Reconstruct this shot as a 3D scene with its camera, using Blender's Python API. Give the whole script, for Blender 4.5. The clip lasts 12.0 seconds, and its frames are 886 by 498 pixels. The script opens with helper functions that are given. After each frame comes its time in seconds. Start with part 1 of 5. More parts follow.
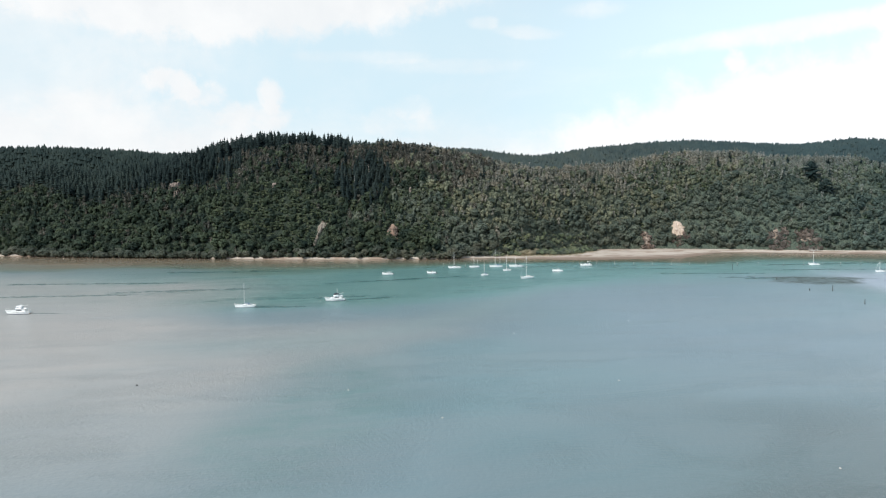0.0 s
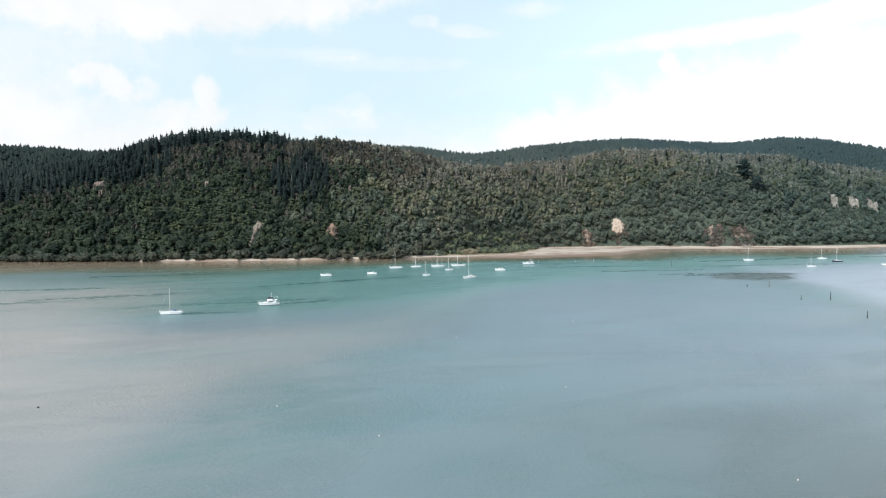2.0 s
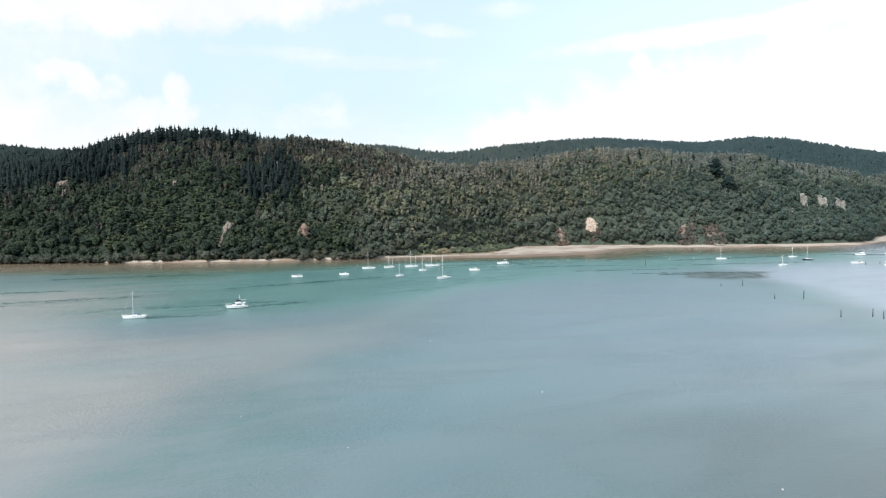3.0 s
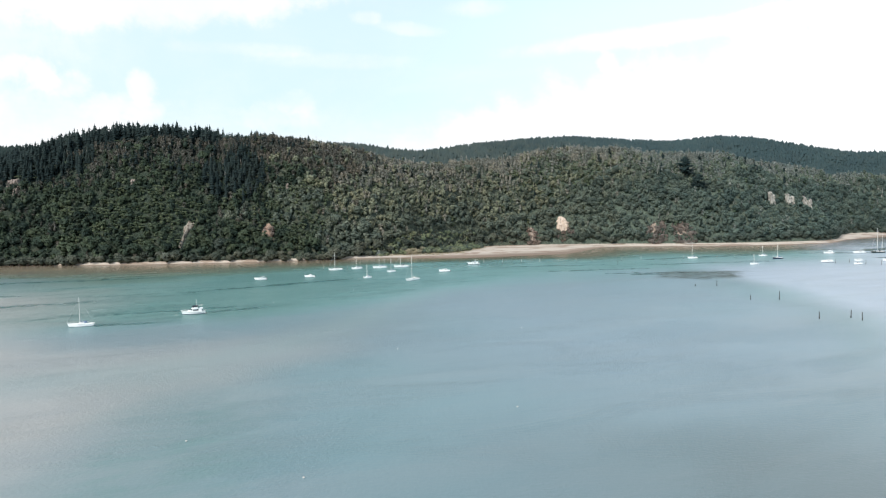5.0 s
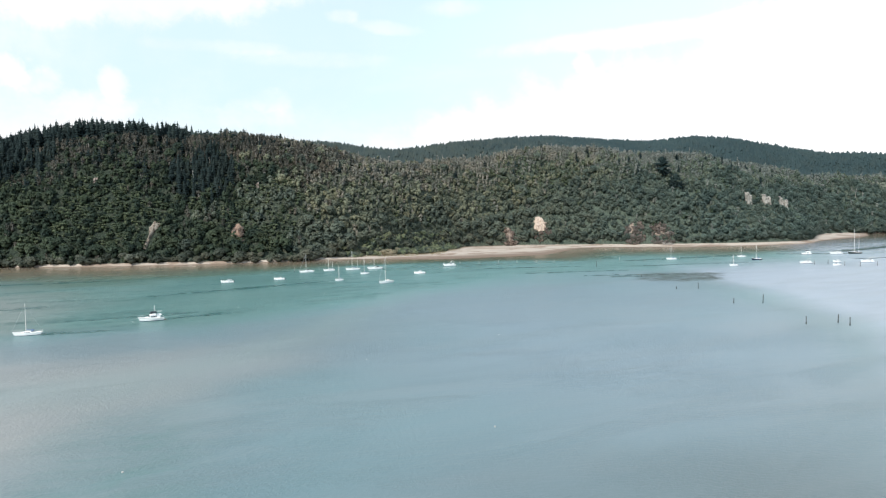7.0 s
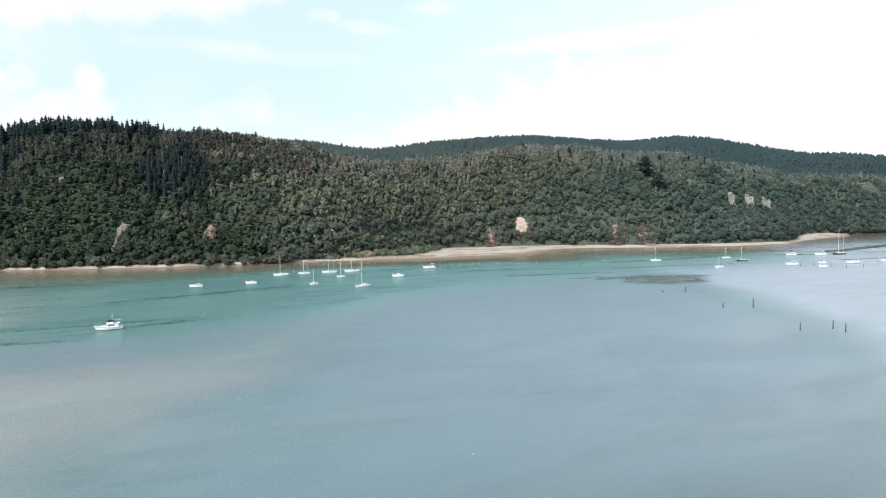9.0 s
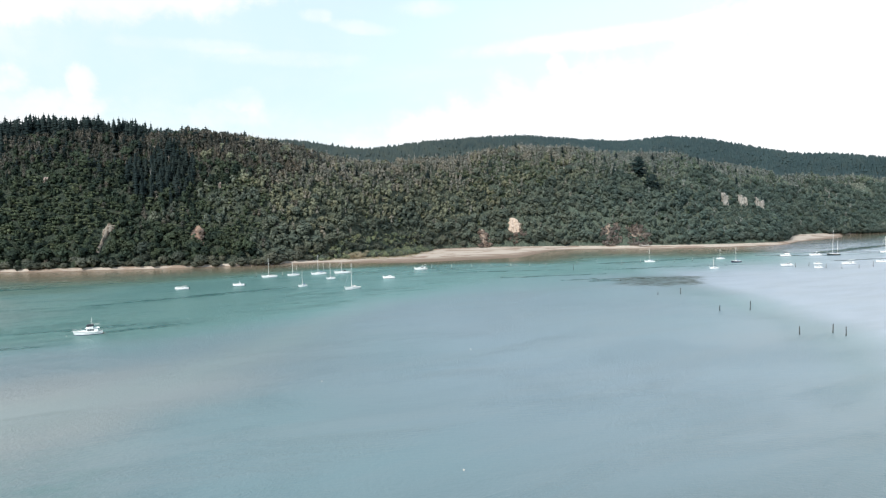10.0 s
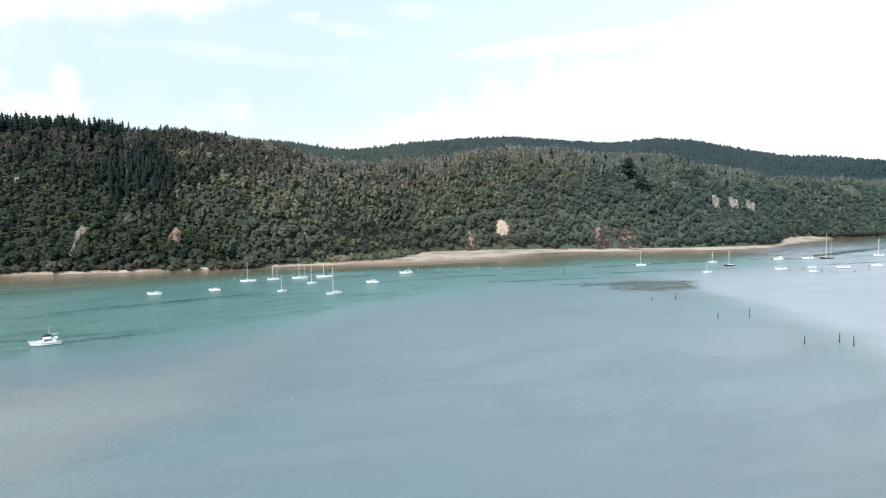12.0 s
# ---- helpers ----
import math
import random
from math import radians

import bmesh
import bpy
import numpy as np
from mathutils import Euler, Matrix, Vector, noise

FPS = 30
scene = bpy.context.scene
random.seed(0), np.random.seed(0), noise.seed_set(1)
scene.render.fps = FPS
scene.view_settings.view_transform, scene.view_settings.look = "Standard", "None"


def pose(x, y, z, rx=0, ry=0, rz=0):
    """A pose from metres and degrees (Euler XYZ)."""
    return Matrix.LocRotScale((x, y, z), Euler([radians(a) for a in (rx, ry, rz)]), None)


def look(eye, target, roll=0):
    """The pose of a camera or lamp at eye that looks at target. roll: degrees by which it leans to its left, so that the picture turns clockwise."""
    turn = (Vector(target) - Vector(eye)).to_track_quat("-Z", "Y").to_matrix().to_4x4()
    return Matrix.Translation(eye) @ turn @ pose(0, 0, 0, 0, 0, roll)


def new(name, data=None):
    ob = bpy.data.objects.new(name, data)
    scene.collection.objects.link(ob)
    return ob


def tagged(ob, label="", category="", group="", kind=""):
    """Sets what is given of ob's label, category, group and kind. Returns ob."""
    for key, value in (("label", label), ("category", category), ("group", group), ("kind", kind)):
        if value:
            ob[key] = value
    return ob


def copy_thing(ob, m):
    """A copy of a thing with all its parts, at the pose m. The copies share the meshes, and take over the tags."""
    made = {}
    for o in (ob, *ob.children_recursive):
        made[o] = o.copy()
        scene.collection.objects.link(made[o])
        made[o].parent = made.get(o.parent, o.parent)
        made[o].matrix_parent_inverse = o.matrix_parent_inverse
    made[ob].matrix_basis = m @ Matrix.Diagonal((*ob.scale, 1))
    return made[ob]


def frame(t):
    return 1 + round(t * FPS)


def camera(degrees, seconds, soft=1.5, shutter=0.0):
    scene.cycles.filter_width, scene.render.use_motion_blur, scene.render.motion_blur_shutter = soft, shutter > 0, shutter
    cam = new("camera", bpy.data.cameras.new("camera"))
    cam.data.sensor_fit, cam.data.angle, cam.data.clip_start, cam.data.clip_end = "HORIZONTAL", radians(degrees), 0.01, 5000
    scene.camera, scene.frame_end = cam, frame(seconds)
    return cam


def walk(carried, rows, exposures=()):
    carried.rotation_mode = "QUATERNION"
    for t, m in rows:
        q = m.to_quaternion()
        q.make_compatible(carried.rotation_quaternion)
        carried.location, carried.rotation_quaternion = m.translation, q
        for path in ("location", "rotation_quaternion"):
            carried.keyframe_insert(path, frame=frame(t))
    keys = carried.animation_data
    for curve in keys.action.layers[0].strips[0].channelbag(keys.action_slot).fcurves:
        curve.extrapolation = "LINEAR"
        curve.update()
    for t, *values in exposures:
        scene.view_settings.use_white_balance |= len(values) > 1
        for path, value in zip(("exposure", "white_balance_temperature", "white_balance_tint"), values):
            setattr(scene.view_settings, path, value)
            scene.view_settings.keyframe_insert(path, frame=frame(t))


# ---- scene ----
cam = camera(65.5, 12.0, soft=1.2)
PATH = [
    (0, (2.31, 10.362, 51.422), (2.214, 12.356, 51.306), -0.2),
    (0.5, (2.807, 13.266, 51.528), (2.761, 15.262, 51.41), -0.3),
    (1, (2.468, 16.678, 51.512), (2.517, 18.674, 51.392), -0.5),
    (1.5, (2.928, 20.026, 51.607), (2.976, 22.022, 51.486), -0.5),
    (2, (3.435, 23.214, 51.756), (3.505, 25.209, 51.634), -0.5),
    (2.5, (3.93, 26.75, 51.889), (4.04, 28.743, 51.765), -0.6),
    (3, (4.346, 30.131, 51.963), (4.49, 32.122, 51.838), -0.6),
    (5, (6.281, 44.775, 52.437), (6.511, 46.758, 52.307), -0.7),
    (5.5, (6.948, 48.39, 52.519), (7.198, 50.37, 52.389), -0.6),
    (6, (7.863, 52.183, 52.663), (8.13, 54.161, 52.532), -0.6),
    (6.5, (8.727, 56.109, 52.681), (9.009, 58.084, 52.55), -0.6),
    (7, (9.67, 60.114, 52.771), (9.966, 62.088, 52.639), -0.6),
    (9, (14.287, 76.55, 53.226), (14.634, 78.515, 53.093), -0.6),
    (9.5, (15.212, 80.464, 53.32), (15.572, 82.427, 53.188), -0.6),
    (10, (16.572, 84.529, 53.321), (16.94, 86.49, 53.189), -0.6),
    (10.5, (17.742, 88.754, 53.152), (18.119, 90.714, 53.022), -0.5),
    (11, (18.932, 92.92, 53.058), (19.317, 94.878, 52.93), -0.5),
    (11.5, (20.203, 97.151, 53.066), (20.596, 99.108, 52.938), -0.5),
    (12, (21.341, 101.476, 53.0), (21.743, 103.431, 52.874), -0.5),
]
walk(cam, [(t, look(eye, target, roll)) for t, eye, target, roll in PATH],
     [(0, 0.50), (3, 0.60), (6, 0.65), (12, 0.65)])

# ---- light ----
SUN_ELEV, SUN_AZ = 46.0, -140.0      # degrees; azimuth clockwise from +y


def link(tree, a, b):
    tree.links.new(a, b)


def math_node(tree, op, a, b=None, c=None):
    n = tree.nodes.new("ShaderNodeMath")
    n.operation = op
    for i, v in enumerate((a, b, c)):
        if v is None:
            continue
        if isinstance(v, (int, float)):
            n.inputs[i].default_value = v
        else:
            link(tree, v, n.inputs[i])
    return n.outputs[0]


def step(tree, value, lo, hi, a=0.0, b=1.0):
    n = tree.nodes.new("ShaderNodeMapRange")
    n.interpolation_type = "SMOOTHSTEP"
    link(tree, value, n.inputs[0])
    for i, v in enumerate((lo, hi, a, b)):
        n.inputs[1 + i].default_value = v
    return n.outputs[0]


def fbm(tree, vector, scale, detail=4.0, rough=0.55, distortion=0.0):
    n = tree.nodes.new("ShaderNodeTexNoise")
    if vector is not None:
        link(tree, vector, n.inputs["Vector"])
    n.inputs["Scale"].default_value = scale
    n.inputs["Detail"].default_value = detail
    n.inputs["Roughness"].default_value = rough
    n.inputs["Distortion"].default_value = distortion
    return n.outputs["Fac"]


def blend(tree, fac, a, b, kind="MIX"):
    n = tree.nodes.new("ShaderNodeMix")
    n.data_type, n.blend_type = "RGBA", kind
    for sock, v in ((n.inputs[0], fac), (n.inputs[6], a), (n.inputs[7], b)):
        if isinstance(v, (int, float)):
            sock.default_value = v
        elif isinstance(v, tuple):
            sock.default_value = (*v, 1) if len(v) == 3 else v
        else:
            link(tree, v, sock)
    return n.outputs[2]


def direction(az, elev):
    a, e = radians(az), radians(elev)
    return Vector((math.sin(a) * math.cos(e), math.cos(a) * math.cos(e), math.sin(e)))


def make_sky():
    world = bpy.data.worlds.new("sky")
    scene.world = world
    world.use_nodes = True
    t = world.node_tree
    t.nodes.clear()
    out = t.nodes.new("ShaderNodeOutputWorld")
    back = t.nodes.new("ShaderNodeBackground")
    sky = t.nodes.new("ShaderNodeTexSky")
    sky.sky_type, sky.sun_disc = "NISHITA", False
    sky.sun_elevation, sky.sun_rotation = radians(SUN_ELEV), radians(SUN_AZ)
    sky.air_density, sky.dust_density, sky.ozone_density = 1.0, 0.6, 1.0
    co = t.nodes.new("ShaderNodeTexCoord")
    sep = t.nodes.new("ShaderNodeSeparateXYZ")
    link(t, co.outputs["Generated"], sep.inputs[0])
    up = math_node(t, "MAXIMUM", sep.outputs[2], 0.0)
    # cloud sheets: direction flattened onto a high layer
    flat = t.nodes.new("ShaderNodeCombineXYZ")
    deep = math_node(t, "ADD", up, 0.22)
    link(t, math_node(t, "DIVIDE", sep.outputs[0], deep), flat.inputs[0])
    link(t, math_node(t, "DIVIDE", sep.outputs[1], deep), flat.inputs[1])
    sheet = fbm(t, flat.outputs[0], 1.15, 7.0, 0.58, 0.5)
    puffs = fbm(t, co.outputs["Generated"], 9.0, 6.0, 0.6, 0.2)

    # compass angle and height of each direction, in degrees, their edges frayed by noise
    def degrees_of(op, *args):
        return math_node(t, "MULTIPLY", math_node(t, op, *args), 180 / math.pi)
    fray = fbm(t, co.outputs["Generated"], 7.0, 7.0, 0.62, 0.4)
    fine = fbm(t, co.outputs["Generated"], 24.0, 6.0, 0.6, 0.3)
    compass = degrees_of("ARCTAN2", sep.outputs[0], sep.outputs[1])
    height = degrees_of("ARCSINE", sep.outputs[2])

    def bank(az, elev, wide, high, gain, soft=0.8, ragged=1.0, lean=0.0):
        """A bank of cloud: an ellipse in degrees, with a frayed edge."""
        a = math_node(t, "SUBTRACT", compass, az)
        e = math_node(t, "SUBTRACT", math_node(t, "SUBTRACT", height, elev), math_node(t, "MULTIPLY", a, lean))
        q = math_node(t, "ADD", math_node(t, "POWER", math_node(t, "ABSOLUTE", math_node(t, "DIVIDE", a, wide)), 2.0), math_node(t, "POWER", math_node(t, "ABSOLUTE", math_node(t, "DIVIDE", e, high)), 2.0))
        rough = math_node(t, "ADD", math_node(t, "MULTIPLY", math_node(t, "SUBTRACT", fray, 0.5), 2.6 * ragged), math_node(t, "MULTIPLY", math_node(t, "SUBTRACT", fine, 0.5), 1.8 * ragged))
        return step(t, math_node(t, "ADD", q, rough), 1.0 + soft, 1.0 - soft, 0.0, gain)

    cover = math_node(t, "ADD", 0.46, math_node(t, "MULTIPLY", math_node(t, "SUBTRACT", sheet, 0.5), 0.6))
    cover = math_node(t, "ADD", cover, math_node(t, "MULTIPLY", math_node(t, "SUBTRACT", puffs, 0.5), 0.22))
    for row in CLOUDS:
        cover = math_node(t, "ADD", cover, bank(*row))
    cover = math_node(t, "ADD", cover, step(t, sep.outputs[2], 0.16, 0.06, 0.0, 0.34))
    mask = step(t, cover, 0.44, 0.96)
    veil = blend(t, step(t, sep.outputs[2], 0.24, 0.5), (4.45, 5.6, 6.15), (3.8, 5.2, 6.5))
    clear = blend(t, step(t, sep.outputs[2], 0.22, 0.6, 0.93, 0.4), sky.outputs[0], veil)
    tint = blend(t, step(t, puffs, 0.3, 0.7), (5.6, 5.8, 5.95), (6.15, 6.25, 6.3))
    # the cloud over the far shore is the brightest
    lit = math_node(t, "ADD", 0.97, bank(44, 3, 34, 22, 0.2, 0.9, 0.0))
    bright = t.nodes.new("ShaderNodeVectorMath")
    bright.operation = "SCALE"
    link(t, blend(t, mask, clear, tint), bright.inputs[0])
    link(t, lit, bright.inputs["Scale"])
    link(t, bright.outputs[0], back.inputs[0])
    back.inputs[1].default_value = 0.115
    link(t, back.outputs[0], out.inputs[0])


# azimuth, elevation, half-width, half-height in degrees, gain, softness, fraying, lean
CLOUDS = [(-22, 17.8, 19, 4.4, 0.50, 0.5, 0.6), (-38, 11.5, 14, 6.0, 0.18, 0.95, 0.8), (-40, 22, 40, 18, 0.08), (-80, 40, 45, 30, 0.25),
          (34, 2.0, 27, 9.6, 0.42, 0.45, 0.5), (58, 9.0, 24, 14.0, 0.42, 0.6, 0.6), (60, 30, 40, 16, 0.25),
          (-23.8, 9.6, 1.9, 0.9, 0.26, 0.9, 2.4), (-21.6, 9.0, 1.2, 0.8, 0.18, 0.9, 2.4), (-16.3, 8.9, 1.0, 1.1, 0.32, 0.9, 2.2), (-16.9, 7.4, 3.0, 1.0, 0.16, 0.9, 2.2), (-5.6, 8.2, 1.4, 1.0, 0.11, 0.9, 2.4), (-7.6, 7.0, 3.4, 1.0, 0.12, 0.9, 2.2), (-25, 6.4, 9.0, 2.0, 0.14, 0.95, 1.2),
          (20.0, 11.0, 0.9, 0.7, 0.26, 0.9, 1.6), (9.5, 15.5, 2.6, 0.75, 0.24, 0.9, 0.9, 0.02), (4.5, 14.0, 2.6, 0.5, 0.20, 0.9, 0.9, -0.08), (0.4, 14.8, 1.2, 0.5, 0.2, 0.9, 0.9),
          (24.5, 12.8, 11.5, 0.8, 0.30, 0.9, 0.8, 0.055), (-2, 11.5, 6.0, 0.6, 0.12, 0.9, 0.9), (-9, 12.2, 5.0, 0.5, 0.12, 0.9, 0.9)]
make_sky()
sun = new("sun", bpy.data.lights.new("sun", "SUN"))
sun.data.energy, sun.data.angle, sun.data.color = 2.8, radians(6.0), (1.0, 0.985, 0.955)
sun.rotation_mode = "QUATERNION"
sun.rotation_quaternion = direction(SUN_AZ, SUN_ELEV).to_track_quat("Z", "Y")

# ---- materials ----
def surface(name, rough=0.6, metal=0.0, spec=0.5):
    m = bpy.data.materials.new(name)
    m.use_nodes = True
    t = m.node_tree
    b = t.nodes["Principled BSDF"]
    b.inputs["Roughness"].default_value = rough
    b.inputs["Metallic"].default_value = metal
    b.inputs["Specular IOR Level"].default_value = spec
    return m, t, b


def place(t):
    return t.nodes.new("ShaderNodeNewGeometry").outputs["Position"]


def bump(t, b, height, strength=0.4, distance=0.1):
    n = t.nodes.new("ShaderNodeBump")
    n.inputs["Strength"].default_value, n.inputs["Distance"].default_value = strength, distance
    link(t, height, n.inputs["Height"])
    link(t, n.outputs[0], b.inputs["Normal"])


def foliage(name, dark, mid, light, patch=0.03, clumps=0.2, single=False):
    """Leaves: one shade for each tree, slow shifts of hue over the hill, leaf-clump variation, dull gloss."""
    m, t, b = surface(name, 0.6, 0.0, 0.12)
    dark, mid, light = (tuple(v * k for v, k in zip(c, (1.01, 0.965, 1.0))) for c in (dark, mid, light))
    p = place(t)
    geo = t.nodes.new("ShaderNodeNewGeometry")
    at = t.nodes.new("ShaderNodeAttribute")
    at.attribute_name = "tone"
    tone = at.outputs["Fac"]
    if single:
        tone = math_node(t, "ADD", tone, math_node(t, "MULTIPLY", math_node(t, "SUBTRACT", t.nodes.new("ShaderNodeObjectInfo").outputs["Random"], 0.5), 0.9))
    tone = math_node(t, "ADD", tone, math_node(t, "MULTIPLY", math_node(t, "SUBTRACT", fbm(t, p, patch, 3.0, 0.6), 0.5), 2.1))
    tone = math_node(t, "ADD", tone, math_node(t, "MULTIPLY", math_node(t, "SUBTRACT", fbm(t, p, 0.075, 3.0, 0.6), 0.5), 1.2))
    c = blend(t, step(t, tone, 0.05, 0.5), dark, mid)
    c = blend(t, step(t, tone, 0.5, 0.95), c, light)
    along = t.nodes.new("ShaderNodeSeparateXYZ")
    link(t, p, along.inputs[0])
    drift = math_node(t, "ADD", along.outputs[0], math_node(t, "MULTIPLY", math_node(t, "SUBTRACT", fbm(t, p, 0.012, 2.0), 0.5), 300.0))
    # bluer towards +x: haze over the farther slope, mixed into the leaf colour
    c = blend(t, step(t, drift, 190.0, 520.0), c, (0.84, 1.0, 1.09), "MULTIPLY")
    warm = math_node(t, "MULTIPLY", step(t, fbm(t, p, 0.06, 3.0), 0.44, 0.66, 0.0, 0.6), step(t, math_node(t, "ABSOLUTE", math_node(t, "SUBTRACT", drift, 80.0)), 420.0, 120.0, 0.35, 1.0))
    c = blend(t, warm, c, (light[0] * 1.26, light[1] * 1.10, light[2] * 0.98))
    c = blend(t, math_node(t, "MULTIPLY", geo.outputs["Random Per Island"], clumps), c, tuple(min(1, v * 1.4) for v in light))
    link(t, c, b.inputs["Base Color"])
    # thin leaves let part of the light through
    thin = t.nodes.new("ShaderNodeBsdfTranslucent")
    link(t, c, thin.inputs[0])
    mix = t.nodes.new("ShaderNodeMixShader")
    mix.inputs[0].default_value = 0.32
    link(t, b.outputs[0], mix.inputs[1])
    link(t, thin.outputs[0], mix.inputs[2])
    link(t, mix.outputs[0], t.nodes["Material Output"].inputs[0])
    return m


def plain(name, colour, rough=0.5, metal=0.0, wear=0.12, scale=3.0, spec=0.5):
    """Painted or solid surface with a little dirt at two scales."""
    m, t, b = surface(name, rough, metal, spec)
    p = place(t)
    f = math_node(t, "ADD", math_node(t, "MULTIPLY", fbm(t, p, scale), 0.6), math_node(t, "MULTIPLY", fbm(t, p, scale * 9, 3.0), 0.4))
    link(t, blend(t, step(t, f, 0.4, 0.7), colour, tuple(v * (1 - wear * 2.2) for v in colour)), b.inputs["Base Color"])
    return m


# Besides leaf kind, BUSH carries painted cloud shadow; HILL, OLIVE and SCRUB painted haze.
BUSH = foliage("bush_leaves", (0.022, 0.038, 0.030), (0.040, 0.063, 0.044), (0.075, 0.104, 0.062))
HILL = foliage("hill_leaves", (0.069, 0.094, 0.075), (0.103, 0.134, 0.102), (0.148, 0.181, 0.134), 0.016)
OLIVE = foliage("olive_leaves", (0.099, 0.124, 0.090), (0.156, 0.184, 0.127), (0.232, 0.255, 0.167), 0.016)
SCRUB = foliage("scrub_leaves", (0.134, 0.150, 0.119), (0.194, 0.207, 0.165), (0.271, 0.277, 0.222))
DULL = foliage("dull_scrub_leaves", (0.050, 0.059, 0.048), (0.081, 0.087, 0.070), (0.129, 0.126, 0.099))
FERN = foliage("fern_fronds", (0.070, 0.100, 0.060), (0.102, 0.138, 0.078), (0.140, 0.176, 0.100))
PINE = foliage("pine_needles", (0.014, 0.026, 0.025), (0.021, 0.037, 0.035), (0.032, 0.050, 0.045))
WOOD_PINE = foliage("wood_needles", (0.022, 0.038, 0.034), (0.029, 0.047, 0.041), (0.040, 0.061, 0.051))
# farthest needles: distance haze painted in as a paler, bluer green
HAZED_PINE = foliage("hazed_needles", (0.055, 0.081, 0.076), (0.064, 0.093, 0.085), (0.076, 0.107, 0.095), 0.008, 0.08)
SHORE = foliage("shore_leaves", (0.053, 0.071, 0.053), (0.084, 0.105, 0.077), (0.131, 0.150, 0.112), single=True)
BARK = plain("bark", (0.13, 0.11, 0.09), 0.9, wear=0.25)
DEAD = plain("dead_wood", (0.50, 0.46, 0.41), 0.9, wear=0.2)
BROWN = foliage("dry_leaves", (0.15, 0.125, 0.10), (0.21, 0.175, 0.14), (0.28, 0.235, 0.19), single=True)
PLUME = foliage("pale_flax", (0.30, 0.29, 0.19), (0.42, 0.40, 0.28), (0.5, 0.48, 0.36), single=True)
DUNE = foliage("dune_shrub_leaves", (0.112, 0.151, 0.090), (0.161, 0.204, 0.120), (0.224, 0.266, 0.157))
GRASS = foliage("dune_grass", (0.25, 0.25, 0.14), (0.36, 0.34, 0.20), (0.46, 0.42, 0.27))


# ---- the lie of the land ----
def curve(text):
    """Knots 'x:value ...' as a function of x."""
    pairs = [tuple(float(v) for v in k.split(":")) for k in text.split()]
    xs, vs = zip(*pairs)
    return lambda x: np.interp(x, xs, vs)


def soften(f, width=9.0):
    return lambda x: (f(x - width) + 2 * f(x) + f(x + width)) / 4


water_line = soften(curve("-1200:830 -700:790 -535:762 -458:745 -390:736 -300:724 -200:704 -128:704 -84:710 -42:712 -10:724 20:727 53:716 103:702 150:712 215:728 "
                          "250:775 280:815 310:820 360:808 420:798 498:797 563:812 626:866 680:893 722:912 770:955 800:1000 918:1028 1200:1088 1700:1176"))
bush_line = soften(curve("-1200:832 -700:792 -535:768 -490:754 -458:745 -390:736 -300:724 -262:716 -240:716 -200:711 -140:711 -110:709 -84:711 -42:713 -10:725 20:741 50:761 80:795 120:830 160:850 "
                         "220:858 280:850 330:840 365:830 430:820 500:818 563:826 600:850 640:900 680:950 720:985 760:998 790:998 820:1004 918:1028 1200:1088 1700:1177"))
crest_y = soften(curve("-1200:930 -660:880 -460:865 -285:870 20:870 80:885 150:930 230:970 310:1000 480:1010 600:1000 700:1050 760:1090 900:1150 1140:1210 1700:1290"), 20)
crest_z = soften(curve("-1200:70 -660:76 -460:82 -380:97 -356:104 -336:111 -321:116 -285:122 -252:124 -213:122 -157:119 -140:122 -113:123 -75:118 -43:112 20:97 80:90 150:96 230:110 310:118 400:115 480:110 "
                       "600:99 700:90 760:83 900:84 1140:80 1700:70"), 14)
back_y = soften(curve("-1200:880 -660:950 -560:1000 -470:1058 -300:1120 -20:1150 95:1130 190:1210 300:1280 400:1320 500:1360 790:1360 968:1300 1141:1250 1700:1200"), 20)
back_z = soften(curve("-1200:126 -660:130 -560:132 -470:127 -300:128 -20:140 95:124 190:142 300:158 400:166 500:164 610:159 710:171 790:168 823:160 968:133 1025:134 1141:123 1700:106"), 20)


def lumps(x, y, wave, seed):
    """Smooth value noise over the plan, -1 to 1."""
    u, v = np.asarray(x, float) / wave, np.asarray(y, float) / wave
    i, j = np.floor(u), np.floor(v)
    fu, fv = u - i, v - j
    fu, fv = fu * fu * (3 - 2 * fu), fv * fv * (3 - 2 * fv)

    def corner(a, b):
        h = np.sin(a * 127.1 + b * 311.7 + seed * 74.7) * 43758.5453
        return 2 * (h - np.floor(h)) - 1
    return (corner(i, j) * (1 - fu) + corner(i + 1, j) * fu) * (1 - fv) + (corner(i, j + 1) * (1 - fu) + corner(i + 1, j + 1) * fu) * fv


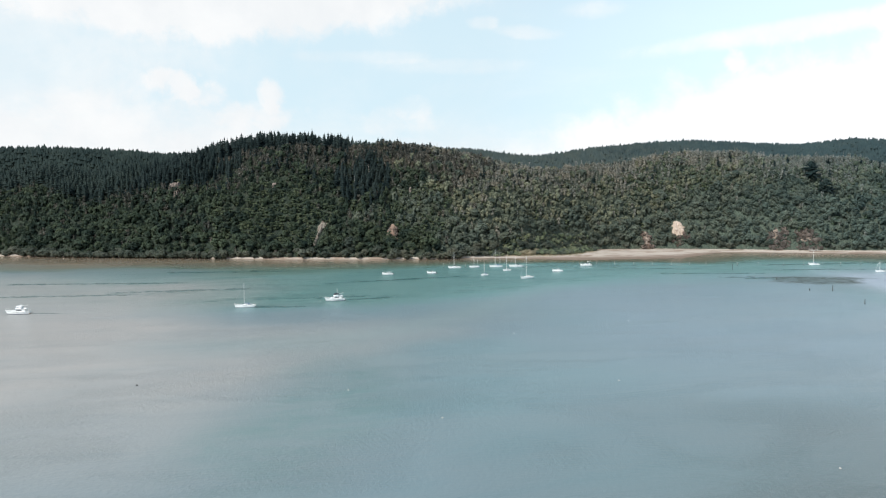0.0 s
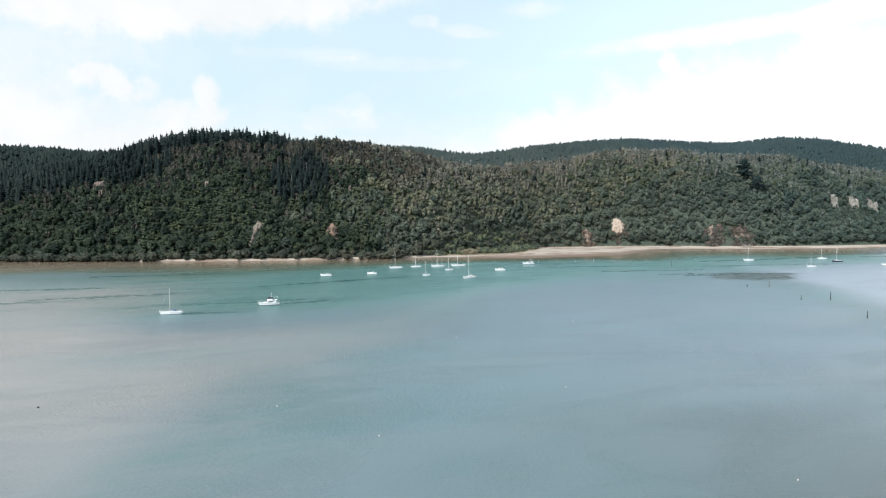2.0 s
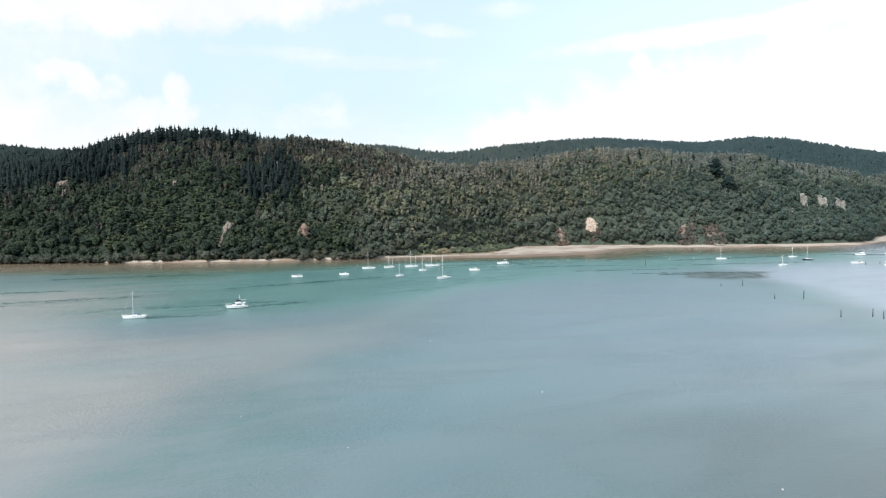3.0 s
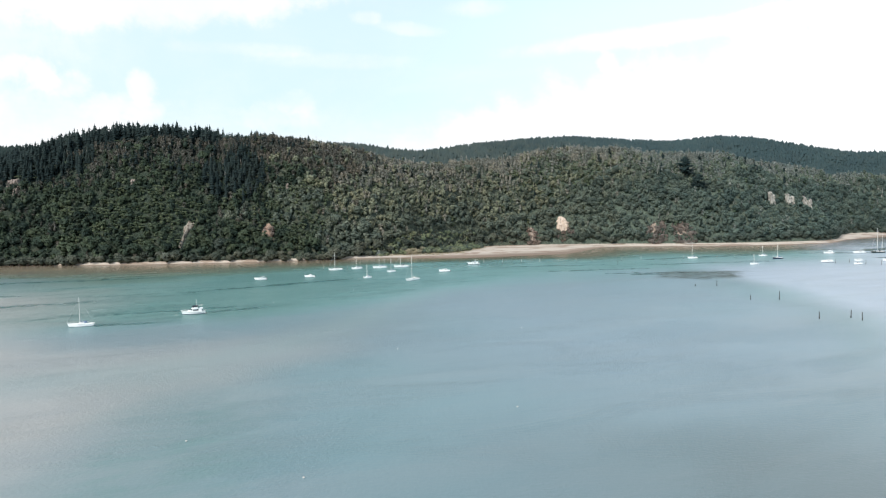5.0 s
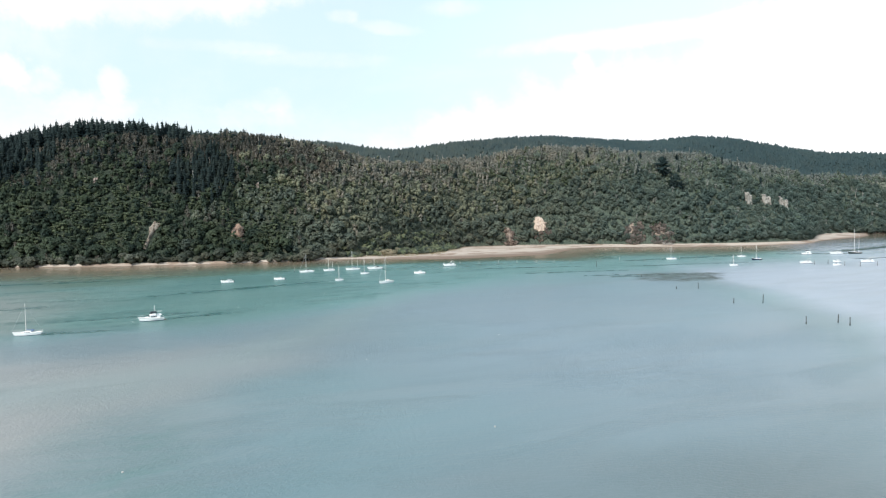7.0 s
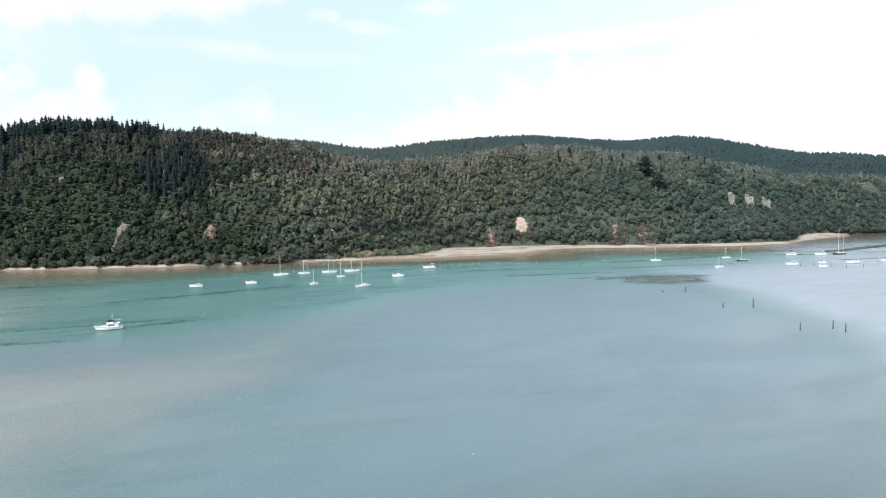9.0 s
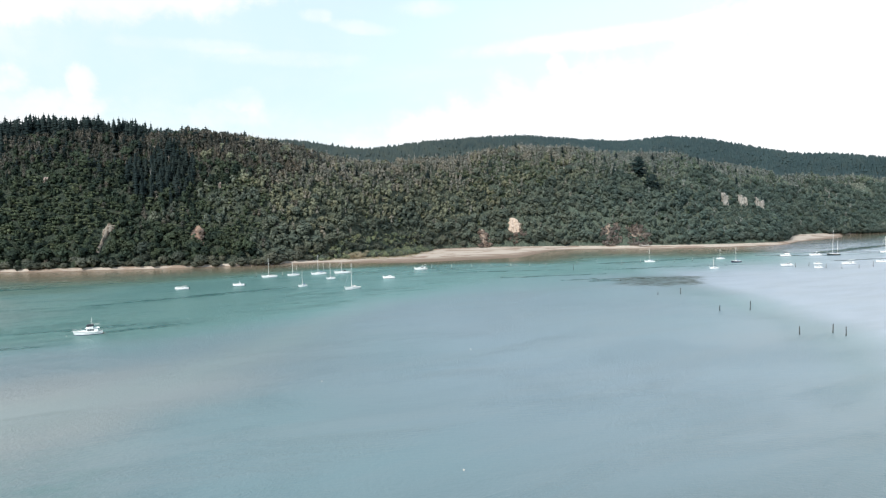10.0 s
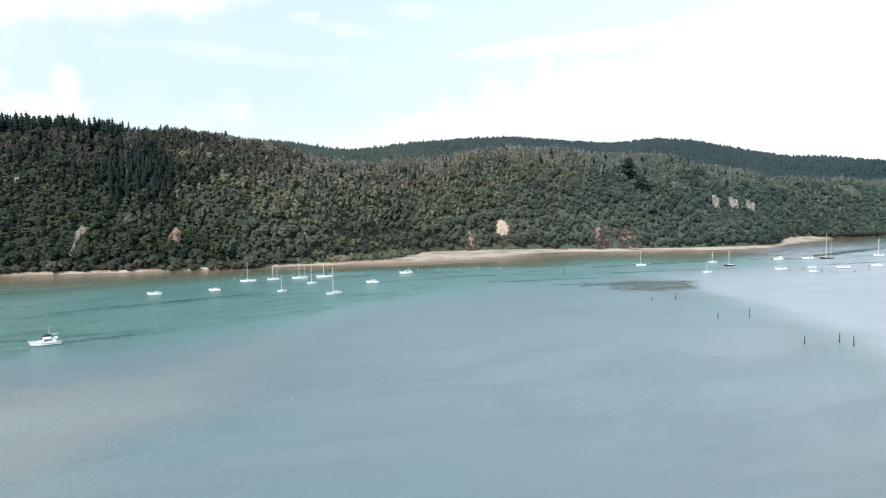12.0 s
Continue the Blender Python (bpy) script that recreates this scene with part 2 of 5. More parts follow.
def land(x, y):
    """Height of the ground, trees not counted."""
    x, y = np.asarray(x, float), np.asarray(y, float)
    w, b, c = water_line(x), bush_line(x), crest_y(x)
    beach = np.where(y < w, np.maximum((y - w) * 0.05, -4.0), 1.8 * np.clip((y - w) / np.maximum(b - w, 4), 0, 1) ** np.where(b - w > 40, 1.05, 0.7))
    u = (y - b) / (c - b)
    rise = np.sin(np.clip(u, 0, 1) * math.pi / 2) ** 0.95
    fall = np.exp(-(np.maximum(u - 1, 0) * 0.8) ** 2)
    bell = np.clip(u, 0, 1) * np.clip(1.04 - u, 0, 1) * 4
    spur = bell * (11 * lumps(x + 0.45 * y, 0 * y, 78, 3) + 6 * lumps(x, y, 40, 5) + 2 * lumps(x, y, 15, 8))
    scrubby = np.clip(u * 12, 0, 1) * (1.7 * lumps(x, y, 4.1, 61) + 1.2 * lumps(x, y, 8.3, 62) + 1.5)
    front = beach + (crest_z(x) * rise + spur) * fall * (u > 0) + scrubby
    by = back_y(x)
    foot = np.maximum(by - 420, b + 0.8 * (c - b))
    g = np.clip((y - foot) / (by - foot), 0, 1)
    rise2 = g * g * (3 - 2 * g)
    back = (back_z(x) + 5 * lumps(x, y, 120, 11) * (1 - rise2)) * rise2 * np.exp(-(np.maximum(y - by, 0) / 420) ** 2)
    back = np.where(u > 0, back + 3 * lumps(x, y, 60, 4) * rise2 * (1 - rise2) * 4, -5)
    return np.maximum(front, back - 1.5)


def mesh_of(name, verts, faces, mats, index=None, smooth=False):
    """One mesh from arrays of corners and of triangles or quads."""
    verts, faces = np.asarray(verts, np.float32), np.asarray(faces, np.int32)
    me = bpy.data.meshes.new(name)
    n, k = faces.shape
    me.vertices.add(len(verts))
    me.vertices.foreach_set("co", verts.ravel())
    me.loops.add(n * k)
    me.loops.foreach_set("vertex_index", faces.ravel())
    me.polygons.add(n)
    me.polygons.foreach_set("loop_start", np.arange(0, n * k, k, dtype=np.int32))
    me.polygons.foreach_set("loop_total", np.full(n, k, np.int32))
    for m in mats:
        me.materials.append(m)
    if index is not None:
        me.polygons.foreach_set("material_index", np.asarray(index, np.int32))
    me.polygons.foreach_set("use_smooth", np.full(n, smooth, bool))
    me.update(calc_edges=True)
    return me


def sheet(name, xs, ys, height, mats):
    gx, gy = np.meshgrid(xs, ys)
    v = np.stack([gx.ravel(), gy.ravel(), height(gx, gy).ravel()], 1)
    i = np.arange((len(ys) - 1) * len(xs)).reshape(len(ys) - 1, len(xs))[:, :-1].ravel()
    return mesh_of(name, v, np.stack([i, i + 1, i + 1 + len(xs), i + len(xs)], 1), mats, None, True), gx, gy


def make_ground():
    m, t, b = surface("ground_soil_and_sand", 0.9, 0.0, 0.2)
    p = place(t)
    sep = t.nodes.new("ShaderNodeSeparateXYZ")
    link(t, p, sep.inputs[0])
    grain = fbm(t, p, 0.6, 6.0, 0.65)
    stripes = t.nodes.new("ShaderNodeVectorMath")
    stripes.operation = "MULTIPLY"
    link(t, p, stripes.inputs[0])
    stripes.inputs[1].default_value = (0.020, 0.042, 0.0)
    tide = fbm(t, stripes.outputs[0], 1.0, 4.0, 0.6, 1.2)
    sand = blend(t, grain, (0.42, 0.352, 0.285), (0.54, 0.467, 0.388))
    sand = blend(t, step(t, tide, 0.49, 0.58, 0.0, 0.85), sand, (0.27, 0.195, 0.145))
    sand = blend(t, step(t, math_node(t, "ADD", sep.outputs[2], math_node(t, "MULTIPLY", grain, 0.3)), 0.85, 0.3), sand, (0.21, 0.155, 0.115))
    # low growth between the trees, in clumps
    clump = t.nodes.new("ShaderNodeTexVoronoi")
    clump.inputs["Scale"].default_value = 0.42
    link(t, p, clump.inputs["Vector"])
    tone = t.nodes.new("ShaderNodeSeparateColor")
    link(t, clump.outputs["Color"], tone.inputs[0])
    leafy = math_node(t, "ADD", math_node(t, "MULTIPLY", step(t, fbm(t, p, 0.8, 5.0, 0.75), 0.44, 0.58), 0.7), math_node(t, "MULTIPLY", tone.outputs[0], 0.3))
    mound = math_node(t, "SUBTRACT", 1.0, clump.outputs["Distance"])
    # darker left, paler right, after the shadow and haze painted into the leaves
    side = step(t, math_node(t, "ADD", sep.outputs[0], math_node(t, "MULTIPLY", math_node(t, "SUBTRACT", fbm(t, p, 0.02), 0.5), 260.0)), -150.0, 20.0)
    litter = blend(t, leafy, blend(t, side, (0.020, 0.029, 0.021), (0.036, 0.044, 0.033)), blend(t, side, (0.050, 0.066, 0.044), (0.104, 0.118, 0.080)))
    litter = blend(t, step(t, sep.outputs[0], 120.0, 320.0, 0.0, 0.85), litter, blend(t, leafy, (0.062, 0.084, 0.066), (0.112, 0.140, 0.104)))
    litter = blend(t, step(t, fbm(t, p, 0.11, 4.0, 0.6), 0.48, 0.66, 0.0, 0.4), litter, (0.066, 0.062, 0.042))
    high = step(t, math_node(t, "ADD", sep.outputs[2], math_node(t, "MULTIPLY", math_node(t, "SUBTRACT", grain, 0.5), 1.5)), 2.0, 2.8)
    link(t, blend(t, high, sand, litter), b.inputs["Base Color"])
    bump(t, b, math_node(t, "ADD", math_node(t, "MULTIPLY", grain, 0.6), math_node(t, "MULTIPLY", math_node(t, "MULTIPLY", mound, high), 1.6)), 1.0, 1.2)
    xs = np.concatenate([np.linspace(-4800, -900, 14)[:-1], np.arange(-900, 1300, 4.5), np.linspace(1300, 4800, 14)])
    ys = np.concatenate([np.arange(640, 1060, 4.0), np.arange(1060, 1500, 10.0), np.linspace(1500, 4800, 14)])
    me, _, _ = sheet("ground", xs, ys, land, [m])
    tagged(new("ground", me), "bush-clad hillside ground running down to a pale sand beach", "ground", kind="structure")


def run(x, y):
    """How far a spot lies in the tidal channel."""
    wob = 14 * lumps(x, y, 70, 21) + 7 * lumps(x, y, 30, 22)
    near_bank = np.interp(x, [-600, -250, -129, -44, -9, 38, 109, 197, 300, 420, 900], [300, 305, 318, 330, 362, 408, 474, 510, 525, 560, 650])
    ch = np.clip((y - near_bank + 22 + wob) / 140, 0, 1)
    return ch * ch * (3 - 2 * ch)


def depth(x, y):
    """Depth of the estuary: shallow flats, a deeper channel, a shelf along the beach."""
    off = water_line(x) - y
    wob = 26 * lumps(x, y, 95, 21) + 12 * lumps(x, y, 40, 22)
    ch = run(x, y) * np.interp(x, [-600, -330, -160, -60], [0.2, 0.45, 0.85, 1.0])
    flats = np.maximum(1.28 + 0.45 * lumps(x + 0.6 * y, y, 120, 31) + 0.2 * lumps(x, y, 45, 32), 1.2)
    wide = np.interp(x, [-600, -150, -40, 100, 170, 230, 300, 560, 1000], [220, 165, 105, 32, 42, 105, 140, 120, 120])
    shelf = np.clip((off - 6 + wob * 0.4) / (wide * 1.25), 0, 1) ** 2.1
    streak = 0.6 * lumps(x * 0.35, y, 22, 33) + 0.4 * lumps(x * 0.5 + y * 0.2, y, 11, 34)
    d = flats + ch * (2.4 + 1.5 * streak)
    return np.clip(d * shelf, 0.0, 6.0)


DARK_TRAILS = [(-116, 366, -76, 372, 5.5), (-73, 396, -30, 418, 5.5), (-221, 342, -196, 342, 2.0), (-230, 424, -105, 462, 8.0), (75, 576, 100, 588, 2.0), (108, 634, 150, 640, 2.6),
          (500, 684, 720, 795, 13.0), (440, 760, 512, 690, 7.0), (430, 676, 520, 660, 7.0), (455, 606, 560, 624, 4.0), (250, 640, 440, 684, 9.0),
          (140, 556, 270, 566, 6.0), (175, 532, 330, 520, 5.0), (235, 592, 400, 604, 6.0), (120, 604, 230, 600, 5.0), (196, 520, 232, 522, 6.0), (205, 540, 222, 506, 3.0),
          (-110, 480, 20, 545, 6.0), (-60, 510, 40, 560, 4.0), (-130, 395, -20, 425, 5.0), (-330, 470, -140, 492, 7.0), (-300, 400, -160, 425, 6.0), (-260, 560, -90, 590, 8.0)]


def make_water():
    m, t, b = surface("estuary_water", 0.10, 0.0, 0.5)
    b.inputs["IOR"].default_value = 1.33
    p = place(t)
    at = t.nodes.new("ShaderNodeAttribute")
    at.attribute_name = "depth"
    lee = t.nodes.new("ShaderNodeAttribute")
    lee.attribute_name = "lee"
    weed = t.nodes.new("ShaderNodeAttribute")
    weed.attribute_name = "weed"
    ramp = t.nodes.new("ShaderNodeValToRGB")
    e = ramp.color_ramp.elements
    e[0].position, e[0].color = 0.0, (0.19, 0.140, 0.092, 1)
    e[1].position, e[1].color = 1.0, (0.030, 0.095, 0.090, 1)
    for pos, col in ((0.05, (0.135, 0.112, 0.074)), (0.095, (0.105, 0.112, 0.078)), (0.14, (0.085, 0.130, 0.115)), (0.16, (0.116, 0.156, 0.160)), (0.21, (0.120, 0.164, 0.174)), (0.27, (0.114, 0.168, 0.178)), (0.36, (0.098, 0.176, 0.180)), (0.60, (0.060, 0.160, 0.150))):
        k = e.new(pos)
        k.color = (*col, 1)
    fine = fbm(t, p, 0.05, 5.0, 0.6)
    d = math_node(t, "ADD", math_node(t, "DIVIDE", at.outputs["Fac"], 6.0), math_node(t, "MULTIPLY", math_node(t, "SUBTRACT", fine, 0.5), 0.10))
    link(t, d, ramp.inputs[0])
    # wind: calm slicks, and narrow ruffled lanes that lie along the current
    def lanes(along, across, lo, hi):
        turn = t.nodes.new("ShaderNodeMapping")
        turn.vector_type = "TEXTURE"
        turn.inputs["Rotation"].default_value = (0, 0, radians(17))
        turn.inputs["Scale"].default_value = (along, across, 1)
        link(t, p, turn.inputs[0])
        return step(t, fbm(t, turn.outputs[0], 1.0, 5.0, 0.6, 0.8), lo, hi)
    stream = t.nodes.new("ShaderNodeAttribute")
    stream.attribute_name = "run"
    channel = step(t, stream.outputs["Fac"], 0.25, 0.8)
    ruffle = math_node(t, "MULTIPLY", lanes(75.0, 13.0, 0.50, 0.62), math_node(t, "ADD", math_node(t, "MULTIPLY", channel, 0.75), 0.12))
    # broken marks for ripples and weed; ruffled lanes' darkness is painted into the colour
    marks = math_node(t, "ADD", math_node(t, "MULTIPLY", lanes(10.0, 8.0, 0.44, 0.58), 0.45), math_node(t, "MULTIPLY", lanes(2.4, 9.0, 0.45, 0.55), 0.55))
    ripple_shade = math_node(t, "MULTIPLY", math_node(t, "ADD", math_node(t, "MULTIPLY", lanes(62.0, 10.0, 0.50, 0.63), 0.80), 0.24), math_node(t, "MULTIPLY", channel, math_node(t, "ADD", math_node(t, "MULTIPLY", marks, 0.8), 0.2)))
    bar = t.nodes.new("ShaderNodeAttribute")
    bar.attribute_name = "bar"
    deep = t.nodes.new("ShaderNodeValToRGB")
    e = deep.color_ramp.elements
    e[0].position, e[0].color = 0.0, (0.19, 0.140, 0.092, 1)
    e[1].position, e[1].color = 1.0, (0.035, 0.105, 0.098, 1)
    for pos, col in ((0.05, (0.130, 0.112, 0.074)), (0.12, (0.105, 0.128, 0.090)), (0.25, (0.084, 0.140, 0.110)), (0.45, (0.096, 0.182, 0.162)), (0.7, (0.078, 0.160, 0.145))):
        k = e.new(pos)
        k.color = (*col, 1)
    link(t, d, deep.inputs[0])
    tinted = blend(t, channel, ramp.outputs[0], deep.outputs[0])
    bed = blend(t, bar.outputs["Fac"], tinted, (0.258, 0.243, 0.220))
    tongue = t.nodes.new("ShaderNodeAttribute")
    tongue.attribute_name = "tongue"
    bed = blend(t, math_node(t, "MULTIPLY", tongue.outputs["Fac"], 0.6), bed, (0.158, 0.205, 0.198))
    sep = t.nodes.new("ShaderNodeSeparateXYZ")
    link(t, p, sep.inputs[0])
    bed = blend(t, math_node(t, "MULTIPLY", step(t, sep.outputs[0], -70.0, 70.0, 0.0, 0.62), step(t, at.outputs["Fac"], 1.0, 2.6)), bed, (0.136, 0.252, 0.240))
    # the flats' own grey, plus the blue of reflected sky painted in
    mauve = t.nodes.new("ShaderNodeAttribute")
    mauve.attribute_name = "mauve"
    bed = blend(t, math_node(t, "MULTIPLY", mauve.outputs["Fac"], 0.55), bed, (0.166, 0.214, 0.246))
    pool = t.nodes.new("ShaderNodeAttribute")
    pool.attribute_name = "pool"
    bed = blend(t, math_node(t, "MULTIPLY", pool.outputs["Fac"], math_node(t, "ADD", 0.32, math_node(t, "MULTIPLY", lanes(16.0, 6.0, 0.4, 0.62), 0.38))), bed, (0.080, 0.150, 0.138))
    # bright sky reflected over the bank, put into the bed colour
    pale = t.nodes.new("ShaderNodeAttribute")
    pale.attribute_name = "bank"
    bed = blend(t, math_node(t, "MULTIPLY", pale.outputs["Fac"], math_node(t, "ADD", 0.74, math_node(t, "MULTIPLY", lanes(38.0, 12.0, 0.4, 0.6), 0.12))), bed, (0.300, 0.338, 0.382))
    # broad, faint streaks over the flats, first paler, then darker
    flat_streaks = math_node(t, "MULTIPLY", math_node(t, "SUBTRACT", 1.0, channel), lanes(95.0, 20.0, 0.42, 0.66))
    bed = blend(t, math_node(t, "MULTIPLY", flat_streaks, 0.25), bed, (0.165, 0.188, 0.190))
    bed = blend(t, math_node(t, "MULTIPLY", lanes(44.0, 9.0, 0.52, 0.70), step(t, pale.outputs["Fac"], 0.0, 1.0, 0.16, 0.04)), bed, (0.075, 0.115, 0.118))
    # darker grey over the near water to the right
    near_dark = t.nodes.new("ShaderNodeAttribute")
    near_dark.attribute_name = "near_dark"
    bed = blend(t, near_dark.outputs["Fac"], bed, (0.086, 0.104, 0.100))
    body = blend(t, math_node(t, "MULTIPLY", ripple_shade, 0.8), bed, (0.030, 0.088, 0.076))
    # dark trails beside the moored hulls, and long calm edges near the point
    def streak_along(x0, y0, x1, y1, half):
        span = math.hypot(x1 - x0, y1 - y0)
        turn = t.nodes.new("ShaderNodeMapping")
        turn.vector_type = "TEXTURE"
        turn.inputs["Location"].default_value = (x0, y0, 0)
        turn.inputs["Rotation"].default_value = (0, 0, math.atan2(y1 - y0, x1 - x0))
        turn.inputs["Scale"].default_value = (span, half, 1)
        link(t, p, turn.inputs[0])
        s = t.nodes.new("ShaderNodeSeparateXYZ")
        link(t, turn.outputs[0], s.inputs[0])
        sway = math_node(t, "MULTIPLY", math_node(t, "SUBTRACT", fbm(t, p, 0.12, 3.0), 0.5), 2.0)
        side = step(t, math_node(t, "ABSOLUTE", math_node(t, "ADD", s.outputs[1], sway)), 1.0, 0.1)
        return math_node(t, "MULTIPLY", side, math_node(t, "MULTIPLY", step(t, s.outputs[0], 0.0, 0.08), step(t, s.outputs[0], 1.0, 0.45)))
    trails = 0.0
    for row in DARK_TRAILS:
        trails = math_node(t, "ADD", streak_along(*row), trails)
    trails = math_node(t, "MINIMUM", trails, 1.0)
    body = blend(t, math_node(t, "MULTIPLY", math_node(t, "MULTIPLY", trails, math_node(t, "ADD", math_node(t, "MULTIPLY", marks, 0.75), 0.25)), 0.95), body, (0.016, 0.070, 0.064))
    for row in ((150, 636, 262, 634, 1.6), (222, 630, 352, 641, 1.8)):
        body = blend(t, math_node(t, "MULTIPLY", streak_along(*row), 0.32), body, (0.33, 0.40, 0.39))
    patches = step(t, math_node(t, "ADD", weed.outputs["Fac"], math_node(t, "MULTIPLY", math_node(t, "SUBTRACT", marks, 0.5), 0.8)), 0.28, 1.25)
    milky = t.nodes.new("ShaderNodeVectorMath")
    milky.operation = "SCALE"
    link(t, blend(t, patches, body, (0.022, 0.032, 0.018)), milky.inputs[0])
    milky.inputs["Scale"].default_value = 1.2
    link(t, milky.outputs[0], b.inputs["Base Color"])
    ruffle = math_node(t, "ADD", ruffle, math_node(t, "MULTIPLY", lanes(160.0, 70.0, 0.46, 0.66), 0.35))
    # calm water in the lee and in the trails mirrors the hill
    sheltered = math_node(t, "SUBTRACT", 1.0, math_node(t, "MULTIPLY", lee.outputs["Fac"], 0.74))
    sheltered = math_node(t, "MULTIPLY", sheltered, math_node(t, "SUBTRACT", 1.0, math_node(t, "MULTIPLY", trails, step(t, sep.outputs[0], 300.0, 480.0, 0.15, 0.8))))
    link(t, math_node(t, "MULTIPLY", step(t, ruffle, 0.0, 1.0, 0.30, 0.36), sheltered), b.inputs["Roughness"])
    rips = lanes(3.4, 1.1, 0.30, 0.70)
    chop = math_node(t, "MULTIPLY", lanes(70.0, 32.0, 0.40, 0.62), math_node(t, "MULTIPLY", fbm(t, p, 1.0, 3.0, 0.7, 0.6), 2.8))
    waves = math_node(t, "ADD", math_node(t, "ADD", chop, math_node(t, "MULTIPLY", fbm(t, p, 0.9, 4.0, 0.65), 1.0)), math_node(t, "MULTIPLY", math_node(t, "MULTIPLY", rips, channel), 1.6))
    n = t.nodes.new("ShaderNodeBump")
    n.inputs["Distance"].default_value = 0.16
    link(t, math_node(t, "MULTIPLY", step(t, ruffle, 0.0, 1.0, 0.5, 1.0), sheltered), n.inputs["Strength"])
    link(t, waves, n.inputs["Height"])
    link(t, n.outputs[0], b.inputs["Normal"])
    xs = np.concatenate([np.linspace(-4800, -700, 12)[:-1], np.arange(-700, 1200, 7.0), np.linspace(1200, 4800, 12)])
    ys = np.concatenate([np.linspace(-4800, 60, 14)[:-1], np.arange(60, 1200, 5.0), np.linspace(1200, 1500, 3)])
    me, gx, gy = sheet("water", xs, ys, lambda x, y: 0 * x, [m])
    a = me.attributes.new("depth", "FLOAT", "POINT")
    a.data.foreach_set("value", depth(gx, gy).ravel().astype(np.float32))
    # a pale sand bar that shows through, with a curved tongue of sand at its edge
    fringe = 14 * lumps(gx, gy, 50, 46) + 7 * lumps(gx, gy, 20, 47)
    # faded on the near side: weaker reflection there is put into the colour
    flat = np.clip((-10 - gx + 0.25 * (gy - 230) + fringe) / 56, 0, 1) * np.interp(gy, [120, 210, 250, 330], [0.5, 1.0, 0.9, 0.62]) * np.clip((334 - gy + 0.6 * fringe) / 34, 0, 1)
    axis = np.interp(gx, [-140, -85, -50, -22, 9, 56, 110], [262, 266, 278, 314, 374, 482, 560])
    sweep = np.exp(-((gy - axis + 0.5 * fringe) / np.interp(gx, [-100, 0, 60], [15, 24, 36])) ** 2) * np.clip((gx + 150) / 60, 0, 1) * np.clip((85 - gx) / 50, 0, 1)
    # a deeper, greener pool on the near side of the bar
    trough = np.exp(-(((gx + 37 + 0.08 * (gy - 190) + 0.6 * fringe) / 21) ** 2 + ((gy - 188) / 58) ** 2) ** 1.5)
    # the shallow bank beyond the line of piles, its pale sky reflection painted in
    beyond = (gx - np.interp(gy, [150, 211, 260, 296, 343, 404, 527], [100, 140, 180, 204, 222, 228, 246])) + 8 * lumps(gx, gy, 25, 49)
    bank = np.clip(beyond / 34, 0, 1) * np.clip((gy - 150) / 120, 0, 1) * np.clip((np.interp(gx, [420, 560], [660, 930]) - gy) / 130, 0, 1) * np.clip(1.3 - run(gx, gy) * np.clip((430 - gx) / 120, 0, 1), 0, 1)
    a = me.attributes.new("bar", "FLOAT", "POINT")
    # second term: cloud reflected in the left water, painted as paler bed
    a.data.foreach_set("value", np.clip(flat * (0.80 - 0.5 * trough) + 0.85 * np.clip((-105 - gx + fringe) / 90, 0, 1) * np.clip((560 - gy + 2 * fringe) / 110, 0, 1), 0, 1).ravel().astype(np.float32))
    # mauve-grey flats in the middle, with reflected blue sky mixed into the colour
    flat_light = np.clip((gy - np.interp(gx, [0, 60, 160], [210, 180, 165])) / 110, 0, 1) * np.clip((gx - 4 + 20 * lumps(gx, gy, 50, 53)) / 70, 0, 1) * np.clip(1 - 1.5 * run(gx, gy), 0, 1) * np.clip((8 - beyond) / 30, 0, 1)
    a = me.attributes.new("mauve", "FLOAT", "POINT")
    a.data.foreach_set("value", flat_light.ravel().astype(np.float32))
    a = me.attributes.new("tongue", "FLOAT", "POINT")
    a.data.foreach_set("value", sweep.ravel().astype(np.float32))
    a = me.attributes.new("pool", "FLOAT", "POINT")
    a.data.foreach_set("value", trough.ravel().astype(np.float32))
    a = me.attributes.new("bank", "FLOAT", "POINT")
    a.data.foreach_set("value", bank.ravel().astype(np.float32))
    # water in the lee of the hill
    off = water_line(gx) - gy
    a = me.attributes.new("lee", "FLOAT", "POINT")
    a.data.foreach_set("value", np.clip(1.15 - off / (np.interp(gx, [500, 700], [95, 190]) + 25 * lumps(gx * 0.5, gy, 40, 44)) + 0.15 * lumps(gx * 0.3, gy, 14, 45), 0, 1).ravel().astype(np.float32))
    a = me.attributes.new("run", "FLOAT", "POINT")
    a.data.foreach_set("value", (run(gx, gy) * np.interp(gx, [-420, -230, -110], [0.35, 0.55, 1.0])).ravel().astype(np.float32))
    near_dark = np.clip((190 - gx) / 70, 0, 1) * np.clip((gx + 5 + 20 * lumps(gx, gy, 40, 50)) / 60, 0, 1) * np.clip((212 - gy + 20 * lumps(gx, gy, 30, 51)) / 90, 0, 1)
    a = me.attributes.new("near_dark", "FLOAT", "POINT")
    a.data.foreach_set("value", 0.85 * near_dark.ravel().astype(np.float32))
    # a weedy bar just under the surface
    q = ((gx - 243 - 0.2 * (gy - 505)) / 35) ** 2 + ((gy - 508) / 25) ** 2 + 0.7 * lumps(gx * 0.5, gy, 16, 41) + 0.5 * lumps(gx, gy, 26, 42)
    a = me.attributes.new("weed", "FLOAT", "POINT")
    a.data.foreach_set("value", (0.95 * np.clip(1.4 - q, 0, 1) - 0.2 * (q > 1.4)).ravel().astype(np.float32))
